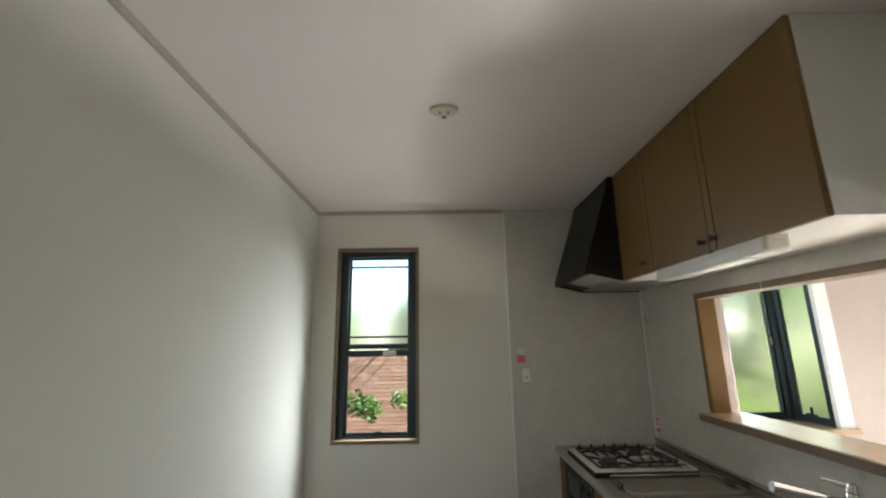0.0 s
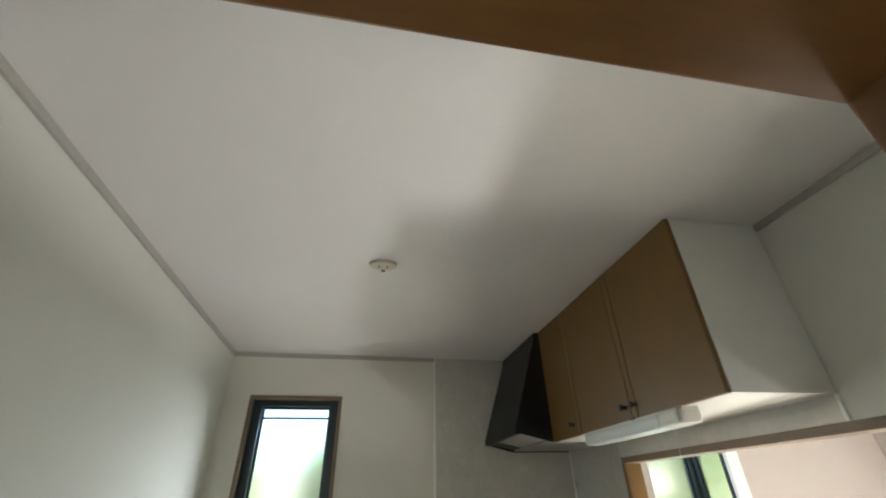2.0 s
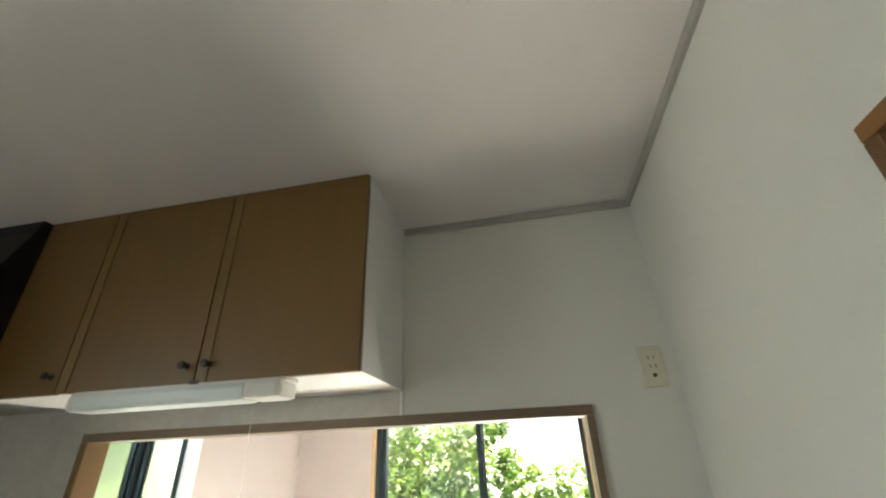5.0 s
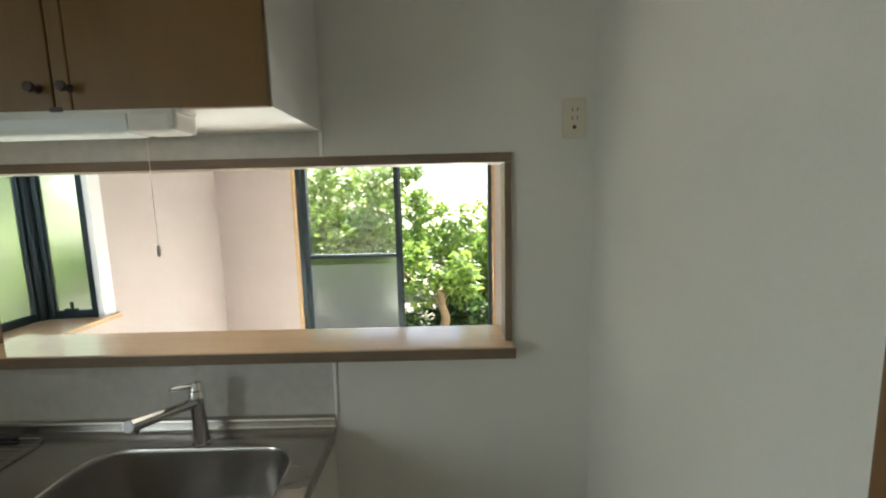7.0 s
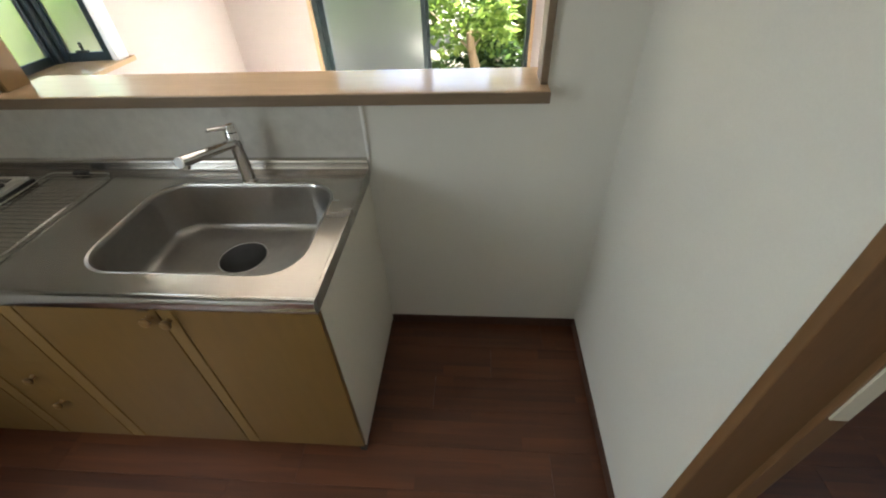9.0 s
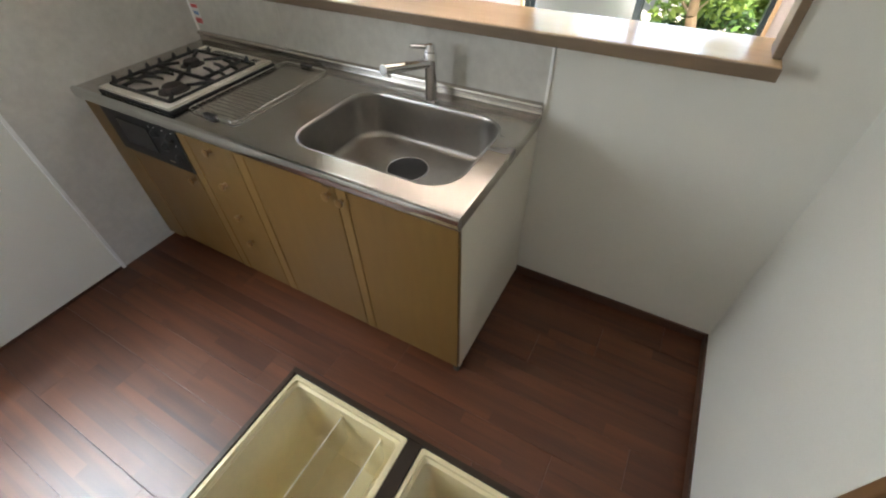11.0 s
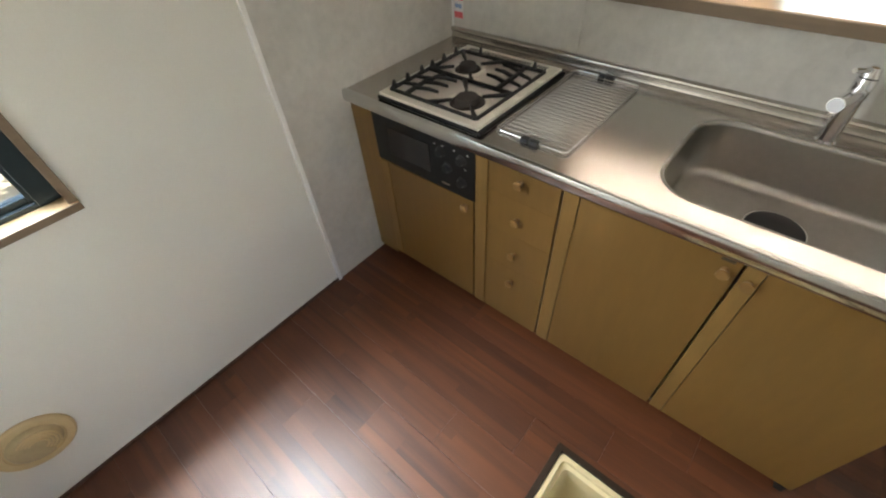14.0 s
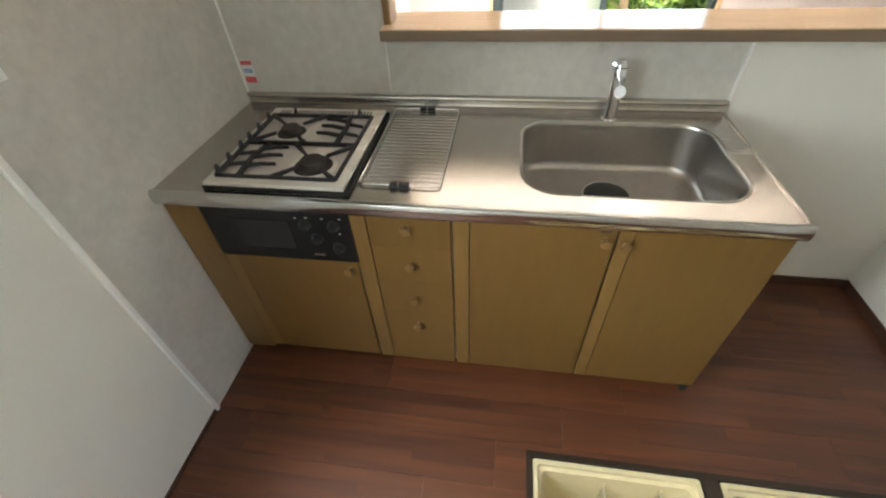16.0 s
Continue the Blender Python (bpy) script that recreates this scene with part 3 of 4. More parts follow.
def serving_opening():
    w = tagged(new("serving_opening"), "wooden-framed serving opening between kitchen and living room", "opening", kind="structure")
    y0, z0, y1, z1 = PASS
    xf, xb = EAST - 0.016, LIV_W + 0.010
    part("head", boxes(((xf, y0 - 0.022, z1), (xb, y1 + 0.022, z1 + 0.030)), bevel=0.003), FRAME_AND_SILL_SHADE, w)
    part("jamb", boxes(((xf, y0 - 0.022, z0), (xb, y0, z1)), bevel=0.003), FRAME_AND_SILL_SHADE, w)
    part("jamb", boxes(((xf, y1, z0), (xb, y1 + 0.022, z1)), bevel=0.003), MAPLE_EDGE, w)
    part("lining", boxes(((xf + 0.004, y1 - 0.003, z0), (xb - 0.002, y1, z1))), MAPLE, w, "honey wood lining")
    part("sill", boxes(((1.637, y0 - 0.026, z0 - 0.037), (1.868, y1 + 0.026, z0)), bevel=0.006), SILL_WOOD, w, "glossy pale wooden shelf")
    # added strip that paints the shelf's front face in shade
    part("sill_front_shade", boxes(((1.634, y0 - 0.0262, z0 - 0.0372), (1.640, y1 + 0.0262, z0 - 0.003)), bevel=0.002), FRAME_AND_SILL_SHADE, w)
serving_opening()


# ---- kitchen base units ----
FACE = 1.068
CTOP = 0.838


def knob(parent, x, y, z, mat=None, r=0.0155):
    m = Matrix.Translation((x, y, z)) @ Matrix.Rotation(radians(-90), 4, "Y")
    bm = turned(bmesh.new(), [(0.010, 0), (0.007, 0.004), (0.006, 0.011), (r * 0.8, 0.014), (r, 0.020), (r * 0.85, 0.025), (r * 0.3, 0.027)], m, 16)
    return part("knob", bm, mat or KNOB, parent, "small turned wooden knob", smooth=True)


def front(parent, name, y0, y1, z0, z1, stile=0.0, x=FACE, side=0.0026):
    """A door or drawer front whose stile, if any, runs up its far edge."""
    d = part(name, boxes(((x, y0 + side, z0 + 0.0002), (x + 0.018, y1 - stile - 0.0010, z1 - 0.0002)), bevel=0.0 if name == "drawer" else 0.0020), MAPLE, parent)
    if stile:
        part("stile", boxes(((x - 0.002, y1 - stile + 0.0010, z0 + 0.0015), (x + 0.018, y1 - 0.0015, z1 - 0.0015)), bevel=0.0022), MAPLE_EDGE, d)
    return d


def carcass(name, label, y0, y1, side_near=CREAM_SIDE):
    c = thing(name, label, "kitchen cabinet", (1.38, (y0 + y1) / 2, 0), "kitchen base units")
    c.location = (0, 0, 0)
    t = 0.016
    part("body", boxes(((FACE + 0.019, y0, 0.050), (EAST - 0.01, y0 + t, 0.792)), ((FACE + 0.019, y1 - t, 0.050), (EAST - 0.01, y1, 0.792)),
                       ((FACE + 0.019, y0 + t, 0.050), (EAST - 0.01, y1 - t, 0.066)), ((EAST - 0.016, y0 + t, 0.066), (EAST - 0.01, y1 - t, 0.62))), side_near, c, "cream melamine carcass")
    part("plinth", boxes(((FACE + 0.050, y0 + 0.002, 0.0), (FACE + 0.066, y1 - 0.002, 0.050))), SKIRT, c, "dark recessed plinth")
    return c


def sink_unit():
    c = carcass("sink_cabinet", "honey-coloured wooden sink cabinet with two doors", 1.326, 2.204)
    a = front(c, "door", 1.752, 2.203, 0.056, 0.788, 0.05)
    knob(a, FACE, 1.781, 0.748)
    b = front(c, "door", 1.318, 1.750, 0.056, 0.788, 0.042)
    knob(b, FACE, 1.728, 0.742)
    part("child_lock", boxes(((FACE - 0.004, 1.770, 0.776), (FACE, 1.80, 0.783)), bevel=0.001), KNOB_DARK, a)
    part("edge_clip", boxes(((FACE - 0.003, 1.395, 0.776), (FACE, 1.440, 0.781)), bevel=0.001), MAPLE_EDGE, b)
    part("side_panel", boxes(((FACE + 0.0185, 1.320, 0.03), (EAST - 0.004, 1.3255, 0.794)), bevel=0.001), CREAM_SIDE, c, "cream end panel")
    part("corner_foot", boxes(((FACE + 0.012, 1.322, 0.0), (FACE + 0.05, 1.345, 0.030)), bevel=0.002), BLACK_PLASTIC, c)


def drawer_unit():
    c = carcass("drawer_cabinet", "narrow honey-coloured wooden cabinet with four drawers", 2.205, 2.512)
    part("stile", boxes(((FACE - 0.002, 2.459, 0.056), (FACE + 0.018, 2.509, 0.788)), bevel=0.002), MAPLE_EDGE, c)
    for z0, z1, k in ((0.056, 0.356, 0.290), (0.356, 0.519, 0.438), (0.519, 0.674, 0.598), (0.674, 0.788, 0.748)):
        d = front(c, "drawer", 2.207, 2.457, z0, z1)
        knob(d, FACE, 2.338, k)


def cooker_unit():
    c = carcass("cooker_cabinet", "honey-coloured wooden cabinet below the built-in cooker", 2.513, 3.108)
    d = front(c, "door", 2.515, 2.985, 0.056, 0.585, 0.046)
    knob(d, FACE, 2.545, 0.556)
    part("filler_strip", boxes(((FACE + 0.002, 2.988, 0.030), (FACE + 0.018, 3.106, 0.790)), bevel=0.002), MAPLE_EDGE, c)


sink_unit()
drawer_unit()
cooker_unit()


# ---- worktop with the pressed sink ----
def rounded_rect(x0, y0, x1, y1, r, steps):
    pts = []
    for cx, cy, a in ((x1 - r, y1 - r, 0), (x0 + r, y1 - r, 90), (x0 + r, y0 + r, 180), (x1 - r, y0 + r, 270)):
        for k in range(steps + 1):
            t = radians(a + 90 * k / steps)
            pts.append((cx + r * math.cos(t), cy + r * math.sin(t)))
    return pts


def worktop():
    w = thing("worktop", "brushed stainless steel worktop with a pressed-in sink", "worktop")
    X0, X1, Y0, Y1 = 1.046, EAST - 0.022, 1.312, NORTH - 0.002
    sx0, sx1, sy0, sy1 = 1.150, 1.582, 1.400, 2.008
    cx0, cx1, cy0, cy1 = 1.080, 1.592, 2.515, 2.915          # cut-out of the cooker
    bm = bmesh.new()
    st = 10
    rim = rounded_rect(sx0 - 0.012, sy0 - 0.012, sx1 + 0.012, sy1 + 0.012, 0.112, st)
    n = len(rim)
    # plate round the sink: fan from the rim to the outer rectangle
    yA, yB = Y0 + 0.012, 2.10
    def outer(p):
        cx, cy = (sx0 + sx1) / 2, (sy0 + sy1) / 2
        dx, dy = p[0] - cx, p[1] - cy
        f = min((X1 - cx if dx > 0 else cx - X0 - 0.022) / max(abs(dx), 1e-6), (yB - cy if dy > 0 else cy - yA) / max(abs(dy), 1e-6))
        return (cx + dx * f, cy + dy * f)
    ring_o = [outer(p) for p in rim]
    corners = [(X1, yB), (X0 + 0.022, yB), (X0 + 0.022, yA), (X1, yA)]
    for k, c in enumerate(corners):
        best = min(range(n), key=lambda q: (ring_o[q][0] - c[0]) ** 2 + (ring_o[q][1] - c[1]) ** 2)
        ring_o[best] = c
    vo = [bm.verts.new((*p, CTOP)) for p in ring_o]
    vi = [bm.verts.new((*p, CTOP)) for p in rim]
    for k in range(n):
        bm.faces.new((vo[k], vo[(k + 1) % n], vi[(k + 1) % n], vi[k]))
    # remaining plate
    def quad(a, b, c, d):
        bm.faces.new([bm.verts.new(p) for p in (a, b, c, d)])
    def plate(x0, y0, x1, y1):
        quad((x0, y0, CTOP), (x1, y0, CTOP), (x1, y1, CTOP), (x0, y1, CTOP))
    plate(X0 + 0.022, yB, X1, cy0)
    plate(X0 + 0.022, cy0, cx0, cy1)
    plate(cx1, cy0, X1, cy1)
    plate(X0 + 0.022, cy1, X1, Y1)
    top = part("top_plate", bm, STEEL, w, smooth=True)
    # rolled front edge: a profile swept along y
    prof = [(X0 + 0.022, CTOP), (X0 + 0.020, CTOP + 0.0035), (X0 + 0.012, CTOP + 0.005), (X0 + 0.004, CTOP + 0.001), (X0, CTOP - 0.009), (X0 + 0.001, CTOP - 0.030), (X0 + 0.006, CTOP - 0.041), (X0 + 0.022, CTOP - 0.043)]
    bm = bmesh.new()
    a = [bm.verts.new((x, Y0, z)) for x, z in prof]
    b = [bm.verts.new((x, Y1, z)) for x, z in prof]
    for k in range(len(prof) - 1):
        bm.faces.new((a[k], a[k + 1], b[k + 1], b[k]))
    bm.faces.new(a)
    bm.faces.new(list(reversed(b)))
    part("front_edge", bm, STEEL_EDGE, w, "rolled shiny front edge", smooth=True)
    part("end_edge", boxes(((X0 + 0.022, Y0, CTOP - 0.043), (X1, Y0 + 0.012, CTOP + 0.002)), bevel=0.002), STEEL, w)
    # upstand at the wall
    bm = bmesh.new()
    prof = [(X1 - 0.004, CTOP + 0.0004), (X1 + 0.002, CTOP + 0.003), (X1 + 0.005, CTOP + 0.012), (X1 + 0.005, CTOP + 0.024), (X1 - 0.001, CTOP + 0.027),
            (X1 - 0.003, CTOP + 0.031), (X1 - 0.001, CTOP + 0.037), (X1 + 0.006, CTOP + 0.041), (EAST - 0.006, CTOP + 0.041), (EAST - 0.006, CTOP - 0.02), (X1 - 0.004, CTOP - 0.02)]
    a = [bm.verts.new((x, Y0, z)) for x, z in prof]
    b = [bm.verts.new((x, Y1 - 0.006, z)) for x, z in prof]
    for k in range(len(prof)):
        q = (k + 1) % len(prof)
        bm.faces.new((a[k], a[q], b[q], b[k]))
    bm.faces.new(a)
    bm.faces.new(list(reversed(b)))
    part("upstand", bm, STEEL, w, "steel upstand with a rolled lip", smooth=True)
    # sink bowl
    bm = bmesh.new()
    levels = [(-0.012, 0.112, CTOP), (-0.010, 0.110, CTOP + 0.0018), (-0.004, 0.106, CTOP), (-0.001, 0.103, CTOP - 0.005), (0.0, 0.10, CTOP - 0.014), (0.003, 0.10, CTOP - 0.08),
              (0.008, 0.097, CTOP - 0.148), (0.011, 0.094, CTOP - 0.160), (0.018, 0.088, CTOP - 0.169), (0.028, 0.079, CTOP - 0.174), (0.045, 0.066, CTOP - 0.176), (0.065, 0.058, CTOP - 0.177)]
    rings = []
    for inset, r, z in levels:
        rings.append([bm.verts.new((*p, z)) for p in rounded_rect(sx0 + inset, sy0 + inset, sx1 - inset, sy1 - inset, r, st)])
    for p, q in zip(rings, rings[1:]):
        for k in range(n):
            bm.faces.new((p[k], p[(k + 1) % n], q[(k + 1) % n], q[k]))
    dx, dy, dr = 1.410, 1.712, 0.078
    hole = []
    for p in rings[-1]:
        v = Vector((p.co.x - dx, p.co.y - dy, 0)).normalized() * dr
        hole.append(bm.verts.new((dx + v.x, dy + v.y, CTOP - 0.182)))
    for k in range(n):
        bm.faces.new((rings[-1][k], rings[-1][(k + 1) % n], hole[(k + 1) % n], hole[k]))
    bowl = part("sink_bowl", bm, STEEL_BOWL, w, "satin steel sink bowl", smooth=True)
    bm = turned(bmesh.new(), [(0.082, 0), (0.080, 0.003), (0.076, 0.003), (0.072, -0.010)], Matrix.Translation((dx, dy, CTOP - 0.182)), 32)
    part("drain_ring", bm, CHROME, bowl, smooth=True)
    bm = turned(bmesh.new(), [(0.076, -0.020), (0.076, 0.0005), (0.069, 0.004), (0.030, 0.006), (0.004, 0.006)], Matrix.Translation((dx, dy, CTOP - 0.180)), 32)
    part("drain_cover", bm, BLACK_PLASTIC, bowl, "black rubber drain cover", smooth=True)
worktop()


def tap():
    x, y, z = 1.612, 1.715, CTOP
    t = thing("kitchen_tap", "chrome single-lever mixer tap behind the sink", "tap")
    bm = turned(bmesh.new(), [(0.027, 0), (0.027, 0.005), (0.022, 0.010), (0.0205, 0.125), (0.023, 0.130), (0.0235, 0.172), (0.021, 0.178), (0.008, 0.181)], Matrix.Translation((x, y, z)), 24)
    part("body", bm, CHROME, t, smooth=True)
    bm = bmesh.new()
    end = Vector((1.392, 1.757, z + 0.186))
    tube(bm, (x, y, z + 0.140), end, 0.0150, 0.0165, 20)
    tube(bm, end + Vector((0.016, -0.003, -0.004)), end + Vector((0.016, -0.003, -0.026)), 0.011, 0.010, 16)
    spout = part("spout", bm, CHROME, t, smooth=True)
    m = Matrix.Translation(end) @ (end - Vector((x, y, z + 0.140))).to_track_quat("Z", "Y").to_matrix().to_4x4()
    part("spout_cap", turned(bmesh.new(), [(0.0155, 0), (0.0150, 0.0025), (0.004, 0.0032)], m, 20), WHITE_PAINT, spout, "pale cap on the spout", smooth=True)
    bm = bmesh.new()
    tube(bm, (x, y, z + 0.178), (x + 0.004, y, z + 0.200), 0.0215, 0.0165, 24)
    box(bm, (x - 0.012, y - 0.010, z + 0.186), (x + 0.016, y + 0.010, z + 0.204), 0.006)
    tube(bm, (x, y + 0.002, z + 0.193), (1.548, 1.752, z + 0.209), 0.0085, 0.0058, 12)
    part("lever", bm, CHROME, t, smooth=True)
tap()


# ---- cooker ----
def cooker():
    c = thing("gas_cooker", "built-in two-burner gas cooker with ivory rim and black trivets", "cooker")
    x0, x1, y0, y1, z = 1.086, 1.592, 2.513, 2.944, CTOP
    part("skirt", boxes(((x0 - 0.008, y0 - 0.014, z + 0.0005), (x1 + 0.004, y1 + 0.004, z + 0.014)), bevel=0.005), BLACK_METAL, c, "black enamel base tray")
    bm = holed((x0, y0, z + 0.014), (x1, y1, z + 0.024), 2, [(x0 + 0.034, y0 + 0.030, x1 - 0.062, y1 - 0.020)])
    bmesh.ops.bevel(bm, geom=[e for e in bm.edges if abs(e.verts[0].co.z - e.verts[1].co.z) < 1e-6 and e.calc_face_angle(0) > 1], offset=0.004, segments=2, affect="EDGES")
    part("rim", bm, HOB_RIM, c, "ivory enamel rim", smooth=True)
    part("hob_plate", boxes(((x0 + 0.032, y0 + 0.028, z + 0.0142), (x1 - 0.060, y1 - 0.018, z + 0.0165))), HOB, c, "grey drip plate")
    zt = z + 0.020
    for bx, by, r in ((1.208, 2.648, 0.040), (1.414, 2.806, 0.033)):
        bm = turned(bmesh.new(), [(r * 1.5, 0), (r * 1.45, 0.004), (r * 1.05, 0.006), (r, 0.018), (r * 0.9, 0.024), (r * 0.35, 0.026)], Matrix.Translation((bx, by, zt - 0.004)), 28)
        b = part("burner", bm, BURNER, c, "dark brown burner cap", smooth=True)
        bm = turned(bmesh.new(), [(r * 2.0, 0), (r * 1.9, 0.004), (r * 1.55, 0.004), (r * 1.5, 0.0)], Matrix.Translation((bx, by, zt - 0.004)), 28)
        part("burner_ring", bm, HOB_RIM, b, "pale burner ring", smooth=True)
    # trivets: a flat frame, four wedges towards each burner, and a branching spray over the quarter beside it
    ax0, ax1, ay0, ay1 = x0 + 0.036, x1 - 0.064, y0 + 0.034, y1 - 0.024
    ym, xm = (ay0 + ay1) / 2, (ax0 + ax1) / 2
    zz = zt + 0.007

    def blade(bm, p, q, wp, wq, h=0.010):
        """A flat tapering bar between two points."""
        p, q = Vector(p), Vector(q)
        d = (q - p).normalized()
        n = Vector((-d.y, d.x, 0))
        vs = [bm.verts.new(c + n * e + Vector((0, 0, f))) for c, wd in ((p, wp), (q, wq)) for e, f in ((-wd, -h / 2), (wd, -h / 2), (wd * 0.6, h / 2), (-wd * 0.6, h / 2))]
        for k in range(4):
            bm.faces.new((vs[k], vs[(k + 1) % 4], vs[4 + (k + 1) % 4], vs[4 + k]))
        bm.faces.new(vs[:4])
        bm.faces.new(vs[4:])

    for k, (qx0, qx1) in enumerate(((ax0, xm - 0.001), (xm + 0.001, ax1))):
        bm = bmesh.new()
        ring = [(qx0, ay0, zz), (qx1, ay0, zz), (qx1, ay1, zz), (qx0, ay1, zz)]
        for a in range(4):
            blade(bm, ring[a], ring[(a + 1) % 4], 0.0065, 0.0065)
        bx, by = ((1.208, 2.648), (1.414, 2.806))[k]
        s = 1 if k == 0 else -1
        yd = ym + 0.014 * s
        b0, b1 = (ay0, yd) if k == 0 else (yd, ay1)
        for px, py in ((qx0, b0), (qx1, b0), (qx0, b1), (qx1, b1)):
            p1, c0 = Vector((px, py, zz)), Vector((bx, by, zz + 0.006))
            blade(bm, p1, c0 + (p1 - c0).normalized() * 0.050, 0.011, 0.0035)
        # the spray: a stem from the outer side and curved fingers
        f0, f1 = (yd, ay1) if k == 0 else (ay0, yd)
        out, near = (f1, f0) if k == 0 else (f0, f1)
        px, mid = (qx0 + qx1) / 2, (f0 + f1) / 2
        w = abs(out - near)
        blade(bm, (qx0, mid + 0.10 * w * s, zz), (px + 0.010, mid + 0.12 * w * s, zz + 0.004), 0.0095, 0.0075)
        blade(bm, (px + 0.010, mid + 0.12 * w * s, zz + 0.004), (qx1, mid + 0.02 * w * s, zz), 0.0075, 0.0095)
        for off in (-0.050, 0.002, 0.050):
            a = (px + off, mid + 0.10 * w * s, zz + 0.004)
            b = (px + off + 0.014, mid - 0.18 * w * s, zz + 0.005)
            blade(bm, a, b, 0.0075, 0.0065)
            blade(bm, b, (px + off + 0.020, mid - 0.42 * w * s, zz + 0.002), 0.0065, 0.003)
        for off in (-0.030, 0.034):
            a = (px + off, mid + 0.12 * w * s, zz + 0.004)
            blade(bm, a, (px + off - 0.012, mid + 0.44 * w * s, zz + 0.001), 0.0070, 0.0035)
        # upright lugs at the far side and the back
        for q in (0.12, 0.46, 0.84):
            lx = qx0 + (qx1 - qx0) * q
            tube(bm, (lx - 0.004, ay1 + 0.001, zz), (lx, ay1 + 0.006, zz + 0.022), 0.012, 0.004, 8)
        if k:
            for ly in (ay0 + 0.045, ay1 - 0.085):
                tube(bm, (ax1, ly, zz), (ax1 + 0.008, ly, zz + 0.024), 0.010, 0.004, 8)
        part("trivet", bm, CAST_IRON, c, "black enamelled trivet", smooth=False)
    # grille of the exhaust at the back
    bm = bmesh.new()
    k = 0
    yy = y0 + 0.045
    while yy < y1 - 0.04:
        if not any(abs(yy - g) < 0.010 for g in (y0 + 0.10, y0 + 0.335)):
            box(bm, (x1 - 0.045, yy, z + 0.0235), (x1 - 0.018, yy + 0.006, z + 0.0250))
        yy += 0.0115
    tagged(part("exhaust_grille", bm, BLACK_PLASTIC, c, "row of dark exhaust slots"), kind="stuff")
    # grill front
    gx = FACE - 0.006
    f = part("grill_front", boxes(((gx, 2.506, 0.592), (gx + 0.05, 2.982, 0.790)), bevel=0.004), BLACK_METAL, c, "black grill front")
    part("grill_window", boxes(((gx - 0.003, 2.700, 0.640), (gx, 2.900, 0.752)), bevel=0.0012), BLACK_GLASS, f)
    for y, zc in ((2.650, 0.742), (2.622, 0.690), (2.560, 0.742), (2.560, 0.655)):
        m = Matrix.Translation((gx, y, zc)) @ Matrix.Rotation(radians(-90), 4, "Y")
        part("control_knob", turned(bmesh.new(), [(0.020, 0), (0.020, 0.004), (0.015, 0.006), (0.013, 0.017), (0.004, 0.018)], m, 20), BLACK_PLASTIC, f, smooth=True)
    for y, zc in ((2.675, 0.765), (2.590, 0.768), (2.545, 0.712), (2.535, 0.770), (2.640, 0.768)):
        part("control_mark", boxes(((gx - 0.0012, y - 0.004, zc - 0.0012), (gx, y + 0.004, zc + 0.0012))), STICKER_WHITE, f)
    part("maker_plate", boxes(((gx - 0.0014, 2.615, 0.616), (gx, 2.650, 0.622))), LID_EDGE, f)
cooker()


def draining_rack():
    r = thing("draining_rack", "chrome wire rack with black clips lying on the worktop", "rack")
    x0, x1, y0, y1, z = 1.140, 1.645, 2.245, 2.486, CTOP + 0.008
    bm = bmesh.new()
    pts = [(*p, z) for p in rounded_rect(x0, y0, x1, y1, 0.018, 4)]
    bent_rod(bm, pts + pts[:1], 0.0028, 8)
    part("frame_wire", bm, STEEL_EDGE, r, smooth=True)
    n = 23
    for k in range(1, n):
        x = x0 + (x1 - x0) * k / n
        bm = bmesh.new()
        tube(bm, (x, y0, z + 0.002), (x, y1, z + 0.002), 0.0014, sides=6)
        part("wire", bm, STEEL, r, smooth=True)
    for x in (x0, x1):
        part("clip", boxes(((x - 0.010, 2.335, CTOP), (x + 0.010, 2.365, z + 0.006)), bevel=0.003), BLACK_PLASTIC, r, "black rubber clip")
        part("clip", boxes(((x - 0.010, 2.368, CTOP), (x + 0.010, 2.392, z + 0.006)), bevel=0.003), BLACK_PLASTIC, r, "black rubber clip")
draining_rack()


# ---- wall units ----
def wall_unit():
    c = thing("wall_cabinet", "honey-brown wooden wall cabinet with three doors", "kitchen cabinet")
    x, z0, z1 = 1.322, 1.797, TOP - 0.002
    for nm, lo, hi in (("side_panel", (x + 0.019, 1.304, z0), (EAST - 0.006, 1.319, z1)), ("side_panel", (x + 0.019, 2.488, z0), (EAST - 0.006, 2.503, z1)),
                       ("bottom_panel", (x + 0.019, 1.319, z0), (EAST - 0.006, 2.488, z0 + 0.016)), ("top_panel", (x + 0.019, 1.319, z1 - 0.016), (EAST - 0.006, 2.488, z1)),
                       ("back_panel", (EAST - 0.012, 1.319, z0 + 0.016), (EAST - 0.006, 2.488, z1 - 0.016))):
        part(nm, boxes((lo, hi), bevel=0.0008), WHITE_MELAMINE, c, "white melamine panel")
    for y0, y1, k, kz in ((1.304, 1.766, 1.732, 1.842), (1.768, 2.214, 1.800, 1.842), (2.216, 2.503, 2.248, 1.845)):
        d = front(c, "door", y0, y1, z0 - 0.002, z1 - 0.002, 0.036 if y0 < 1.9 else 0.0, x)
        knob(d, x, k, kz, KNOB_DARK, 0.012)
    part("child_lock", boxes(((x - 0.004, 1.752, z0 - 0.004), (x, 1.778, z0 + 0.006)), bevel=0.001), KNOB_DARK, c)
wall_unit()


